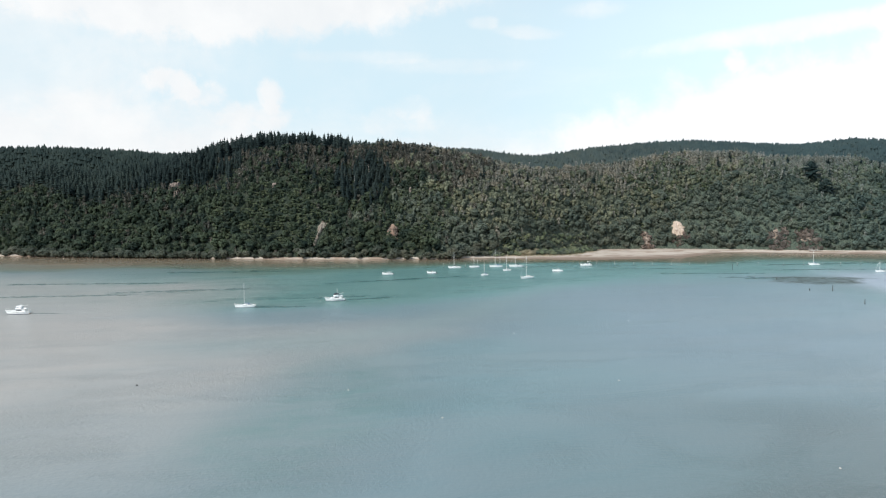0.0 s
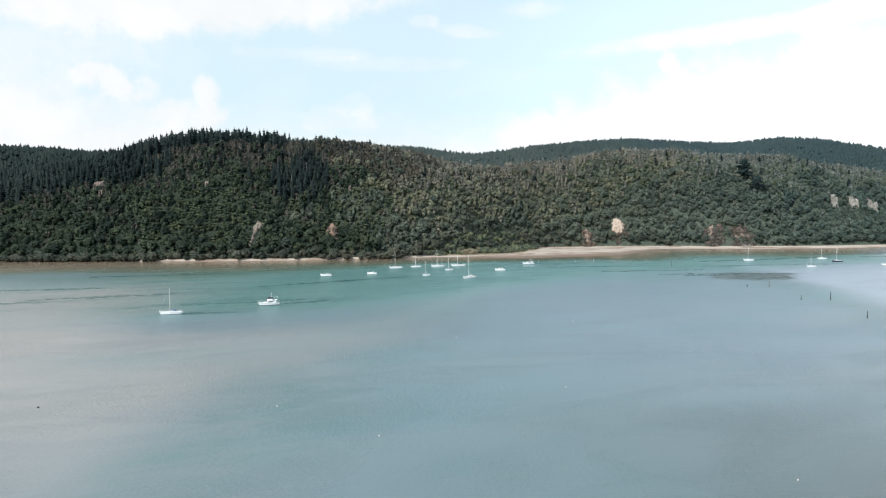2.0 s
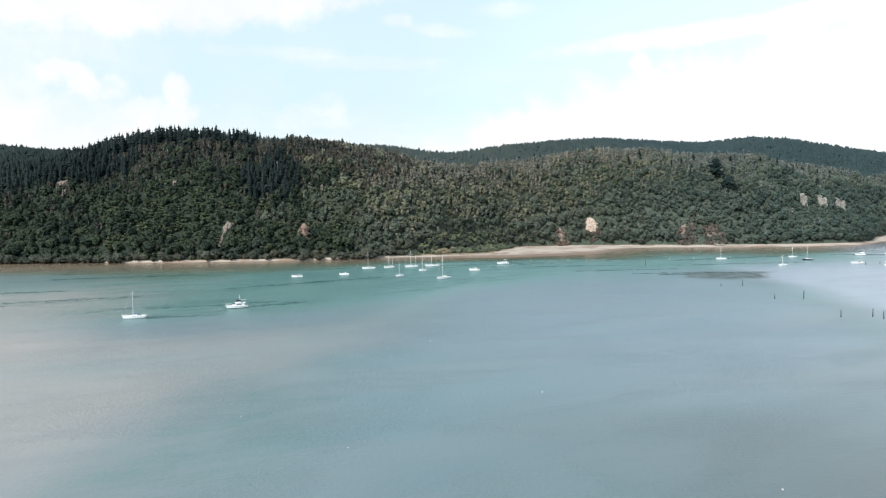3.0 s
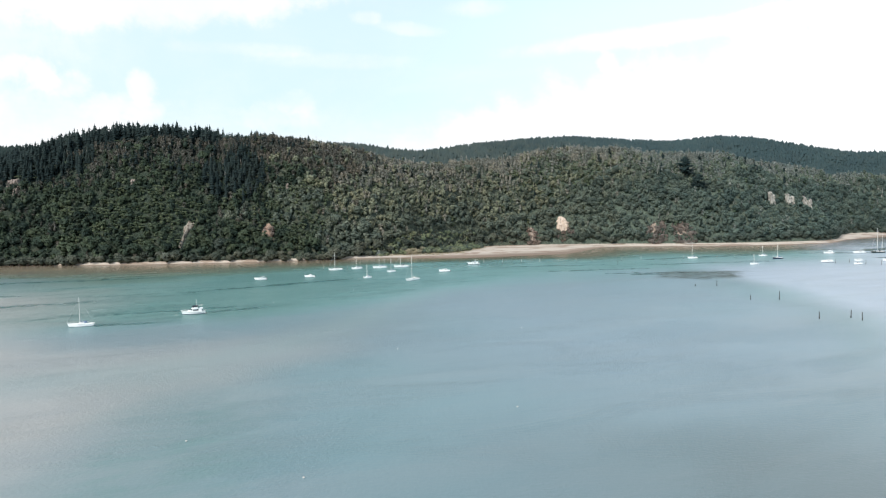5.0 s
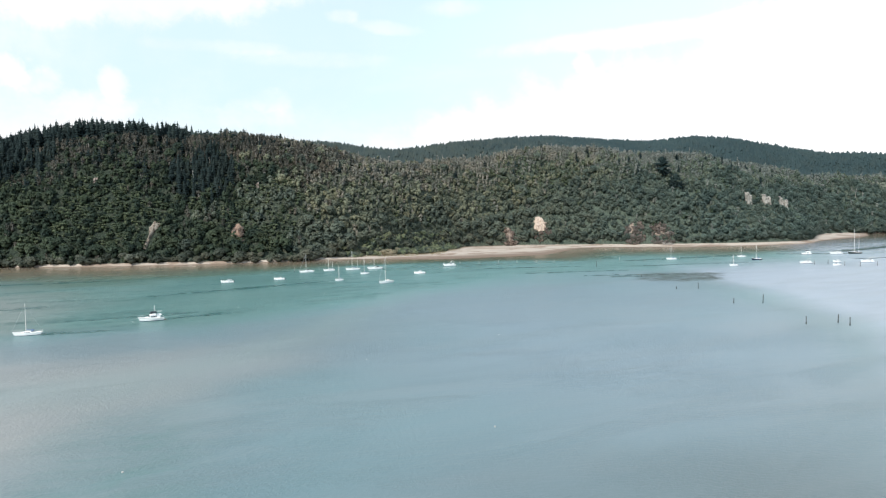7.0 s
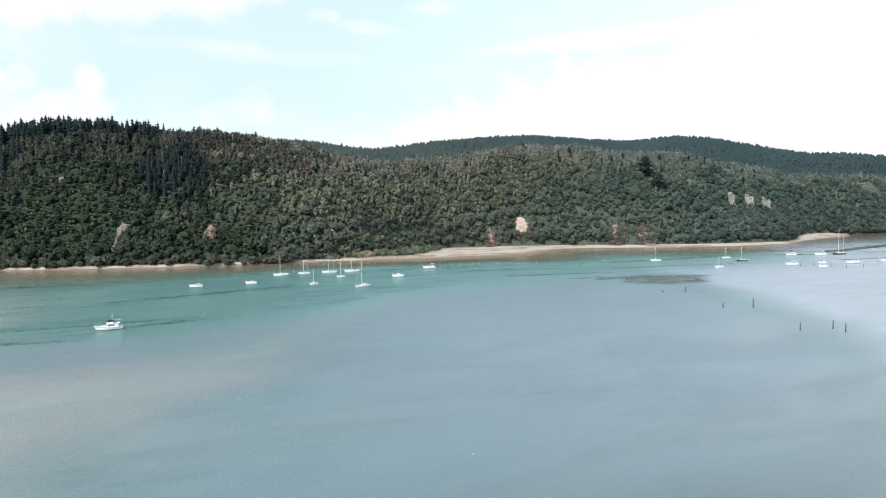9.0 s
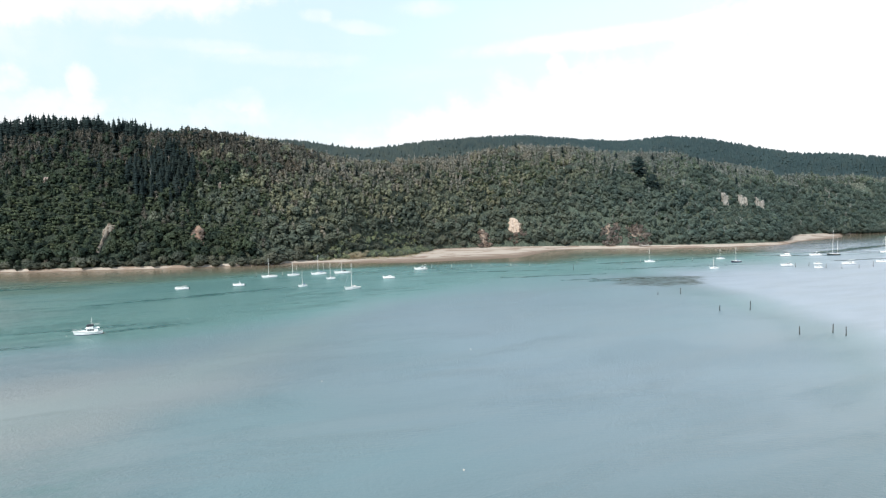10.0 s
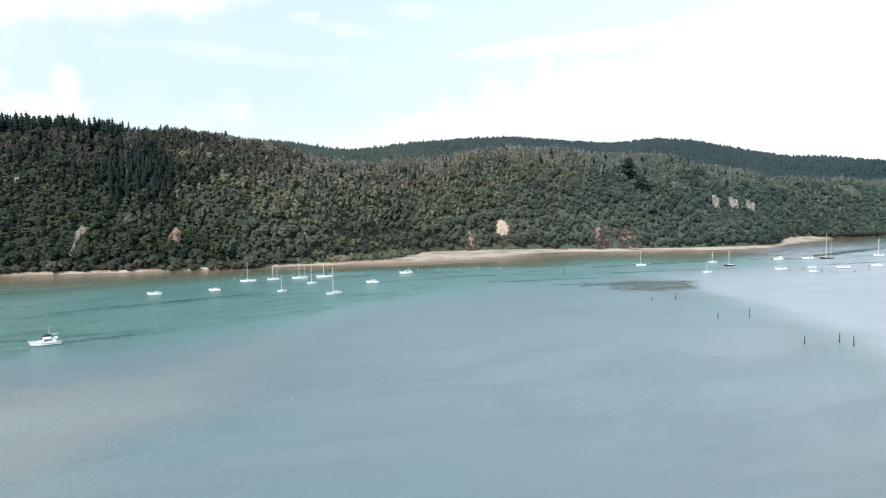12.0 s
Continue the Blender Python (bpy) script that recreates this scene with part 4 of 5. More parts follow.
def plant_hills():
    r = np.random.RandomState(5)
    grand = [dome_tree(r, r.uniform(5.6, 7.4), r.uniform(8.0, 10.5), 17, 17, 0.84, False, True).done() for i in range(8)]
    bush = [dome_tree(r, r.uniform(2.9, 4.0), r.uniform(5.5, 8.0), 6, 13, 0.82, False).done() for i in range(6)]
    bush += [dome_tree(r, r.uniform(2.2, 2.8), r.uniform(8.5, 11.0), 6, 13, 0.78, False).done() for i in range(5)]
    scrub = [scrub_tree(r, r.uniform(1.7, 2.4), r.uniform(6.5, 9.0)).done() for i in range(7)]
    fern = [fern_tree(r, r.uniform(3.2, 4.2), r.uniform(4.5, 6.5)).done() for i in range(5)]
    pine = [pine_tree(r, r.uniform(4.0, 5.2), r.uniform(19, 22), 9, 5, 0.10, 0.52).done() for i in range(7)]
    young = [pine_tree(r, r.uniform(2.8, 3.8), r.uniform(10, 13), 7, 5, 0.12, 0.5).done() for i in range(6)]
    far = [plantation_pine(r, r.uniform(2.9, 3.6), r.uniform(11.5, 13.5)).done() for i in range(8)]
    dead = [dead_tree(r, r.uniform(7, 11)).done() for i in range(5)]

    # conifers first: the close-grown wood, its dark outliers, and loose ones below
    x, y, rng = scatter(-780, 700, 700, 1000, 5.0, 41)
    u = up_slope(x, y)
    wood = (u > wood_edge(x) + 0.05 * lumps(x, y, 18, 57)) & (u < 1.16)
    dark = np.maximum(blob(x, y, -124, 789, 32, 25, 58), 0.8 * blob(x, y, -330, 822, 60, 17, 61))
    loose = np.where((x > -440) & (x < -90) & (u > 0.46 + 0.06 * lumps(x, y, 30, 63)) & (u < 0.9), 0.30, 0.0)
    loose = np.maximum(loose, np.where((x > -155) & (x < -20) & (u > 0.70), 0.42, np.where((x > 380) & (x < 660) & (u > 0.45), 0.06, np.where((x > -30) & (x < 340) & (u > 0.5), 0.05, 0.025)) * (u > 0.35)))
    die = rng.uniform(0, 1, len(x))
    ok = inview(x, y) & ~is_bare(x, y) & (u > 0.05)
    pick = ok & wood & (die < 0.80)
    planted = x < -410
    for mask, leaf, name, words, seed in ((pick & ~planted, PINE, "ridge_pines", "dark tall pines standing close along the hill crest", 4),
                                          (pick & planted, WOOD_PINE, "slope_pines", "tall blue-green plantation pines on the near slope", 16)):
        stand(name, pine, spots_of(x[mask], y[mask]), rng.uniform(0.86, 1.08, mask.sum()), [leaf, BARK], words, "pines", seed)
    pick = ok & ~wood & (die < 0.97 * dark)
    stand("dark_pines", pine, spots_of(x[pick], y[pick]), rng.uniform(0.60, 0.95, pick.sum()), [PINE, BARK], "a dark clump of pines on the slope", "pines", 18)
    pick = ok & ~wood & (dark < 0.3) & (die < loose)
    stand("scattered_pines", young, spots_of(x[pick], y[pick]), rng.uniform(0.55, 1.15, pick.sum()), [PINE, BARK], "dark young pines dotted over the slope", "pines", 5)

    # the spreading trees above the beach
    x, y, rng = scatter(-760, 1180, 700, 1150, 7.6, 42)
    u = up_slope(x, y)
    edge = dome_edge(x) + 0.10 * lumps(x, y, 34, 43) + 0.05 * lumps(x, y, 13, 44)
    share = np.clip((edge + 0.14 - u) / 0.18, 0, 0.95) + 0.07 * (u < 0.75)
    gap = blob(x, y, -215, 744, 62, 24, 71)
    ok = ~on_dune(x, y) & (u > 0.015) & (u < 1.0) & inview(x, y) & ~is_bare(x, y, 4.5) & (land(x, y) > 1.2) & (u < wood_edge(x)) & (rng.uniform(0, 1, len(x)) < share * (1 - 0.65 * gap * (u > 0.1)))
    x, y = x[ok], y[ok]
    # left crowns get the shadowed leaf colour, right ones the hazed, paler one
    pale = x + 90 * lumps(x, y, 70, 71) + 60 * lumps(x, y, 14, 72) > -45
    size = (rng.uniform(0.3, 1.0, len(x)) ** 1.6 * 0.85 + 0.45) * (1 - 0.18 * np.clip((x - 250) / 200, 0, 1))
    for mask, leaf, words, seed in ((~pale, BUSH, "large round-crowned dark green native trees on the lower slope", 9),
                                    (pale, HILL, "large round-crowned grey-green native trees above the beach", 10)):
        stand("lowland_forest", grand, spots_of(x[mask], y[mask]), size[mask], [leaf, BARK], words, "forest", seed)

    # all that grows between them
    x, y, rng = scatter(-760, 1180, 700, 1260, 4.1, 11)
    u = up_slope(x, y)
    ok = ~on_dune(x, y) & (u > np.where(x < 14, -0.01, 0.03)) & (u < 1.10) & inview(x, y) & ~is_bare(x, y, 1.5) & (land(x, y) > 1.2)
    ok &= (u < wood_edge(x) + 0.02) & (rng.uniform(0, 1, len(x)) < np.where(u < dome_edge(x) - 0.04, np.where((x > -20) & (x < 180), 0.95, 0.68), 1.0))
    x, y, u = x[ok], y[ok], u[ok]
    dark = np.maximum(blob(x, y, -124, 789, 32, 25, 58), 0.8 * blob(x, y, -330, 822, 60, 17, 61))
    damp = np.maximum(0.7 * blob(x, y, -215, 746, 66, 26, 71), 0.45 * blob(x, y, -60, 752, 46, 24, 73))
    damp = np.maximum(damp, np.maximum(0.42 * blob(x, y, 250, 918, 60, 26, 75), 0.5 * blob(x, y, -600, 850, 70, 40, 77)))
    upper = u + 0.14 * lumps(x, y, 60, 51) + 0.08 * lumps(x, y, 24, 52)
    line = np.interp(x, [-500, -300, -100, -40, 40, 110, 200, 300, 420, 560, 700, 900], [0.40, 0.40, 0.38, 0.27, 0.18, 0.22, 0.32, 0.40, 0.38, 0.42, 0.55, 0.65])
    w_scrub = np.clip(2.6 * (upper - line), 0.06, 0.85)
    w_fern = np.clip(damp, 0.035, 0.8) * (u > 0.06)
    roll = rng.uniform(0, 1, len(x))
    is_fern = roll < w_fern
    is_scrub = ~is_fern & (roll < w_fern + (1 - w_fern) * w_scrub)
    is_bush = ~is_fern & ~is_scrub & (rng.uniform(0, 1, len(x)) < 0.93) & (dark < 0.4)
    is_scrub &= dark < 0.5
    ridge = np.interp(x, [-330, -120, -60, 40, 150, 420, 560, 700], [0.01, 0.04, 0.05, 0.10, 0.17, 0.15, 0.08, 0.05])
    is_dead = (rng.uniform(0, 1, len(x)) < ridge * np.clip((u - 0.45) * 3, 0.1, 1.3)) & (upper > line - 0.05)

    def close(at):
        """Crowns are smaller on the far slope."""
        return 1 - 0.14 * np.clip((at - 200) / 200, 0, 1)

    def grow(mask):
        return spots_of(x[mask], y[mask]), mask.sum()
    # same split: cloud shadow in the left leaf colours, haze in the right
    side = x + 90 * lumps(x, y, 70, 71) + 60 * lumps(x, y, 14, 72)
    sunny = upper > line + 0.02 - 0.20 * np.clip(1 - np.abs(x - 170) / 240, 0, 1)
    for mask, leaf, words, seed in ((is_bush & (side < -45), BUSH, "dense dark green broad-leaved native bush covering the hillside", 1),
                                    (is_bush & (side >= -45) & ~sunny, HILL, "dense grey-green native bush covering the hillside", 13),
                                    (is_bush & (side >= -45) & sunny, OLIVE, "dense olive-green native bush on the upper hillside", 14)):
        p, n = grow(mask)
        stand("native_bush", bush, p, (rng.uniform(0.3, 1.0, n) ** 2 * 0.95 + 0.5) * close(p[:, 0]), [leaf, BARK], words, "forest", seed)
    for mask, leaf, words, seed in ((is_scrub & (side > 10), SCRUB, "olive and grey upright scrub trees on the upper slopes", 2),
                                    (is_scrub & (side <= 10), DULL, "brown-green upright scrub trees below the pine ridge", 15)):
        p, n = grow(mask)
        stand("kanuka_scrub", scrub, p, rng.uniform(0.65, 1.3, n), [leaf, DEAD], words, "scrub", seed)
    p, n = grow(is_fern)
    stand("tree_ferns", fern, p, rng.uniform(0.7, 1.15, n), [FERN, BARK], "bright green tree ferns scattered through the bush", "ferns", 3)
    p, n = grow(is_dead)
    stand("dead_spars", dead, p, rng.uniform(0.6, 1.25, n), [DEAD], "bleached grey dead tree trunks among the scrub", "dead trees", 6)

    low = [dome_tree(r, r.uniform(1.5, 2.2), r.uniform(2.4, 3.4), 4, 12, 0.55, False).done() for i in range(4)]
    x, y, rng = scatter(-400, 620, 700, 900, 2.7, 44)
    face = np.zeros(len(x), bool)
    for cx, cy, wide, reach, *rest in SLIPS:
        face |= ((x - cx) / (wide * 0.5)) ** 2 + ((y - cy) / (reach * 0.5)) ** 2 < 1
    ok = is_bare(x, y, 2.0) & ~face & (up_slope(x, y) > 0.02) & (rng.uniform(0, 1, len(x)) < 0.9)
    x, y = x[ok], y[ok]
    p = spots_of(x, y) + (0, 0, 0.3)
    for mask, leaf, words, seed in ((x < -40, BUSH, "low dark green shrubs round the slips", 45), (x >= -40, HILL, "low grey-green shrubs under the rock faces", 46)):
        stand("low_shrubs", low, p[mask], rng.uniform(0.7, 1.3, mask.sum()), [leaf, BARK], words, "shrubs", seed)

    x, y, rng = scatter(-1000, 1500, 860, 1430, 3.8, 12)
    by = back_y(x)
    u = up_slope(x, y)
    # only the faces that stand above the front ridge
    fx = x * 0.85
    shown = (land(x, y) - 38) / y > (crest_z(fx) - 52) / crest_y(fx) - 0.012
    ok = shown & (y > by - np.where(x < -200, 330, 270)) & (y < by + 22) & (u > 1.06) & inview(x, y) & (rng.uniform(0, 1, len(x)) < 0.95)
    x, y = x[ok], y[ok]
    tone = 0.5 + 0.28 * lumps(x, y, 60, 81) + 0.2 * lumps(x + 0.5 * y, y, 22, 82)
    size = rng.uniform(0.86, 1.2, len(x))
    # the farther ridge takes the needles with haze in their colour
    for mask, leaf, words, seed in ((x < -220, WOOD_PINE, "dark green pine plantation over the nearer ridge", 17), (x >= -220, HAZED_PINE, "pine plantation covering the hills behind, tinted blue-green for distance haze", 7)):
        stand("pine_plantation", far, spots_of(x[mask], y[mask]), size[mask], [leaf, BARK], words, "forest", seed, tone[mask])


def tree_kind(name, build, mats, label, category, group):
    """A template tree as a thing with a trunk and a crown."""
    v, w, f, m = build.done()
    root = tagged(new(name), label, category, group)
    for part_name, k, mat in (("crown", 0, mats[0]), ("trunk", 1, mats[1])):
        g = f[m == k]
        if not len(g):
            continue
        used, back = np.unique(g, return_inverse=True)
        ob = new(part_name, soft_mesh(part_name, v[used], w[used], back.reshape(-1, 3), [mat], None, np.full(len(used), 0.5)))
        ob.parent = root
    return root


def discard(kinds):
    for k in kinds:
        for o in (*k.children_recursive, k):
            bpy.data.objects.remove(o)


def plant_shore():
    r = np.random.RandomState(8)
    kinds = [tree_kind("shore_tree", dome_tree(r, r.uniform(5.6, 7.0), r.uniform(8.0, 10.0), 16, 30, 0.66, True, True), [SHORE, BARK],
                       "spreading grey-green coastal tree overhanging the beach", "tree", "trees along the beach") for i in range(6)]
    x, n = -560.0, 0
    while x < 1010 and n < 298:
        k = kinds[r.randint(6)]
        y = float(bush_line(x)) + r.uniform(0.0, 6.0) - (5.5 if x < -262 else 3.0 if x < 20 else 5.0 if x > 770 else 0.0)
        if not is_bare(np.array([x]), np.array([y]))[0] and not (25 < x < 135 and r.uniform() < 0.5) and not any(a < x < b for a, b in ((349, 404), (205, 219), (244, 261))):
            s = r.uniform(0.55, 1.2) if x < 770 else r.uniform(0.9, 1.3)
            m = pose(x, y, float(land(x, y)) - 0.1, 0, 0, r.uniform(0, 360)) @ Matrix.Diagonal((s, s, s * r.uniform(0.8, 1.1), 1))
            t = copy_thing(k, Matrix())
            t.matrix_basis = m
            n += 1
        slope = abs(float(bush_line(x + 4) - bush_line(x - 4))) / 8
        x += (r.uniform(4.2, 9.0) if x > -262 else r.uniform(3.6, 6.6)) / (1 + slope)
    discard(kinds)


def plant_cypresses():
    """The two big dark conifers that stand alone on the far slope."""
    r = np.random.RandomState(12)
    for x, y, h, rad in ((429, 914, 27, 14), (437, 893, 25, 13)):
        b = pine_tree(r, rad, h, 12, 6, 0.08, 0.42, -0.15)
        for k in range(14):
            a, q = k * 2.4, (k + 1) / 15
            b.leaves(r, (math.cos(a) * rad * 0.55 * (1 - q), math.sin(a) * rad * 0.55 * (1 - q), h * (0.2 + 0.7 * q)), (rad * 0.4, rad * 0.4, h * 0.10), 34, 0.8, 0.2, 0, (0, 0, h * 0.3))
        root = tree_kind("cypress", b, [WOOD_PINE, BARK], "broad dark cypress standing alone above the bush", "tree", "lone dark conifers")
        root.matrix_basis = pose(x, y, float(land(x, y)) - 0.5, 0, 0, 40 * r.uniform())


def plant_far_clearing():
    """A dry grassy opening high on the far slope, and two bleached spars below it."""
    r = np.random.RandomState(27)
    x, y, rng = scatter(918, 958, 1106, 1134, 1.5, 28)
    ok = ((x - 937) / 15) ** 2 + ((y - 1120) / 10) ** 2 < 1 + 0.4 * lumps(x, y, 6, 29)
    stand("clearing_grass", [tuft(r, 12, 1.3, 1.2) for i in range(3)], np.stack([x, y, land(x, y)], 1)[ok], rng.uniform(0.8, 1.6, ok.sum()), [PLUME], "pale dry grass in a clearing on the slope", "grass", 30)
    for x, y, h in ((822, 1050, 19), (832, 1044, 17)):
        v, w, f, m = dead_tree(r, h).done()
        v[:, :2] *= 2.2
        spar = tagged(new("dead_tree", mesh_of("dead_tree", v, f, [DEAD])), "tall bleached dead tree standing out of the bush", "dead tree")
        spar.matrix_basis = pose(x, y, float(land(x, y)) - 0.5)


plant_hills()
plant_far_clearing()
plant_shore()
plant_cypresses()


# ---- boats ----
GEL = plain("white_gelcoat", (0.87, 0.87, 0.85), 0.25, wear=0.06, scale=0.8)
DECK = plain("cream_deck", (0.66, 0.64, 0.58), 0.6, wear=0.1)
NAVY = plain("navy_paint", (0.02, 0.03, 0.06), 0.3, wear=0.1)
DARK_HULL = plain("dark_green_hull", (0.03, 0.045, 0.04), 0.35, wear=0.15)
GLASS = plain("tinted_window", (0.015, 0.02, 0.025), 0.08, wear=0.0)
ALLOY = plain("mast_alloy", (0.78, 0.76, 0.70), 0.4, 0.0, wear=0.08)
TIMBER = plain("varnished_timber", (0.30, 0.17, 0.08), 0.45, wear=0.15)
CANVAS = plain("dark_canvas", (0.025, 0.03, 0.04), 0.85, wear=0.15)
PALE_CANVAS = plain("cream_canvas", (0.62, 0.60, 0.54), 0.85, wear=0.1)
BLUE_CANVAS = plain("blue_canvas", (0.13, 0.20, 0.30), 0.85, wear=0.15)
WIRE = plain("rigging_wire", (0.38, 0.38, 0.38), 0.4, 0.6, wear=0.05)
ENGINE = plain("outboard_cowl", (0.03, 0.03, 0.035), 0.4, wear=0.1)
ANTIFOUL = plain("antifouling", (0.05, 0.07, 0.12), 0.8, wear=0.2)
PILE = plain("weathered_pile", (0.075, 0.066, 0.055), 0.9, wear=0.3)
WEED = plain("barnacled_pile", (0.035, 0.032, 0.025), 0.9, wear=0.3)
ORANGE = plain("buoy_plastic", (0.55, 0.52, 0.48), 0.5, wear=0.15)
BLACK_BUOY = plain("black_buoy", (0.03, 0.03, 0.03), 0.5, wear=0.15)


def part(name, bm, material, parent, label=""):
    me = bpy.data.meshes.new(name)
    bm.to_mesh(me)
    bm.free()
    me.materials.append(material)
    ob = new(name, me)
    ob.parent = parent
    return tagged(ob, label) if label else ob


def loft(rings, close=True):
    """Skin through rings of equal count; ends capped."""
    bm = bmesh.new()
    rows = [[bm.verts.new(p) for p in ring] for ring in rings]
    for a, b in zip(rows, rows[1:]):
        k = len(a)
        for i in range(k if close else k - 1):
            bm.faces.new((a[i], a[(i + 1) % k], b[(i + 1) % k], b[i]))
    if close:
        for end in (rows[0][::-1], rows[-1]):
            bm.faces.new(end)
    bmesh.ops.remove_doubles(bm, verts=bm.verts, dist=0.004)
    bmesh.ops.recalc_face_normals(bm, faces=bm.faces)
    return bm


def tube(points, radius, sides=6, taper=1.0):
    """A round bar along a bent line."""
    pts = [Vector(p) for p in points]
    rings = []
    for i, p in enumerate(pts):
        w = (pts[min(i + 1, len(pts) - 1)] - pts[max(i - 1, 0)]).normalized()
        u = w.orthogonal().normalized()
        s = w.cross(u)
        r = radius * (1 + (taper - 1) * i / (len(pts) - 1))
        rings.append([p + (u * math.cos(k) + s * math.sin(k)) * r for k in np.arange(sides) * 2 * math.pi / sides])
    return loft(rings)


def house(x0, x1, w, z0, z1, rake_f=0.3, rake_a=0.1, nose=0.75, tumble=0.86):
    """A cabin: raked ends, sides leaning in, narrower forward."""
    def ring(z, k, t):
        a, b = x0 + rake_a * t, x1 - rake_f * t
        return [(a, -w * k, z), (a + (b - a) * 0.6, -w * k, z), (b, -w * k * nose, z), (b, w * k * nose, z), (a + (b - a) * 0.6, w * k, z), (a, w * k, z)]
    bm = loft([ring(z0, 1, 0), ring(z0 + (z1 - z0) * 0.8, tumble + (1 - tumble) * 0.2, 0.8), ring(z1, tumble * 0.93, 1.1)])
    bmesh.ops.bevel(bm, geom=[e for e in bm.edges if e.calc_face_angle(0) > 0.5], offset=0.05, segments=2, affect="EDGES")
    return bm


def slab(x0, x1, w, z0, z1, round_=0.06):
    bm = loft([[(x0, -w, z), (x1, -w, z), (x1, w, z), (x0, w, z)] for z in (z0, z1)])
    bmesh.ops.bevel(bm, geom=bm.edges[:], offset=min(round_, (z1 - z0) * 0.45), segments=2, affect="EDGES")
    return bm


def beam_at(t, flare):
    """Half-breadth along the hull from stern (0) to bow (1), as a share."""
    return max(0.015, (0.78 + 0.22 * math.sin(min(t / 0.45, 1) * math.pi / 2)) * (1 - max(0, (t - 0.42) / 0.58) ** (2.1 + flare)))


def add_hull(root, length, beam, free, mat, flare=0.0, sheer=0.35, deck=DECK, counter=0.0, stripe=0.15):
    rings, rim, low = [], [], []
    for i in range(13):
        t = i / 12
        x = -length / 2 + length * t
        b = beam / 2 * beam_at(t, flare)
        top = free * (1 + sheer * max(0, t - 0.3) ** 1.5 * 2.4 + 0.1 * (1 - t) ** 2)
        rake = 0.16 * length * max(0, t - 0.7) / 0.3
        prof = [(0.0, -0.35), (0.72, -0.22), (0.90, 0.03), (0.97, top * 0.55), (1.0, top)]
        tuck = counter * length * max(0, 0.25 - t) / 0.25      # the stern overhangs the water
        half = [(x + rake * (z / top if z > 0 else 0) * 0.5 - (0.03 * length if z < 0 and t > 0.9 else 0) + tuck * (1 - max(z, 0) / top), b * k, z) for k, z in prof]
        rings.append(half + [(p[0], -p[1], p[2]) for p in half[::-1][:-1]])
        rim.append((half[-1][0], b, top))
        k = 0.90 + 0.07 * (stripe - 0.03) / (top * 0.55 - 0.03)
        side = half[:3] + [(half[2][0] + (half[3][0] - half[2][0]) * 0.4, b * k, stripe)]
        low.append([(q[0], q[1] * 1.02 + 0.012, q[2]) for q in side] + [(q[0], -q[1] * 1.02 - 0.012, q[2]) for q in side[::-1]])
    bm = loft(rings)
    part("hull", bm, mat, root)
    part("boot_stripe", loft(low), ANTIFOUL, root, "dark antifouled waterline stripe")
    bm = loft([[(x, -b * 0.93, z - 0.05), (x, -b * 0.93, z + 0.012), (x, 0, z + 0.04), (x, b * 0.93, z + 0.012), (x, b * 0.93, z - 0.05)] for x, b, z in rim])
    part("deck", bm, deck, root, "cream deck")
    for s in (-1, 1):
        part("toe_rail", tube([(x, s * b, z + 0.02) for x, b, z in rim], 0.04, 5), TIMBER if mat is not GEL else ALLOY, root)
    return rim


def rails(root, rim, first, last, high=0.6):
    for s in (-1, 1):
        pts = [(x, s * b * 0.95, z + high) for x, b, z in rim[first:last]]
        part("guard_rail", tube(pts, 0.022, 4), ALLOY, root, "thin guard rail")
        for x, b, z in rim[first:last:2]:
            part("stanchion", tube([(x, s * b * 0.95, z), (x, s * b * 0.95, z + high)], 0.02, 4), ALLOY, root)


def windows(root, x0, x1, w, z, high, count):
    """Dark panes set proud of both cabin sides."""
    gap = (x1 - x0) / count
    for s in (-1, 1):
        for i in range(count):
            a, b = x0 + gap * i + gap * 0.08, x0 + gap * (i + 1) - gap * 0.08
            bm = loft([[(a, s * (w + d), z), (b, s * (w + d), z), (b - 0.06, s * (w + d - 0.03), z + high), (a + 0.03, s * (w + d - 0.03), z + high)] for d in (-0.05, 0.02)])
            part("window_pane", bm, GLASS, root, "dark tinted cabin window")


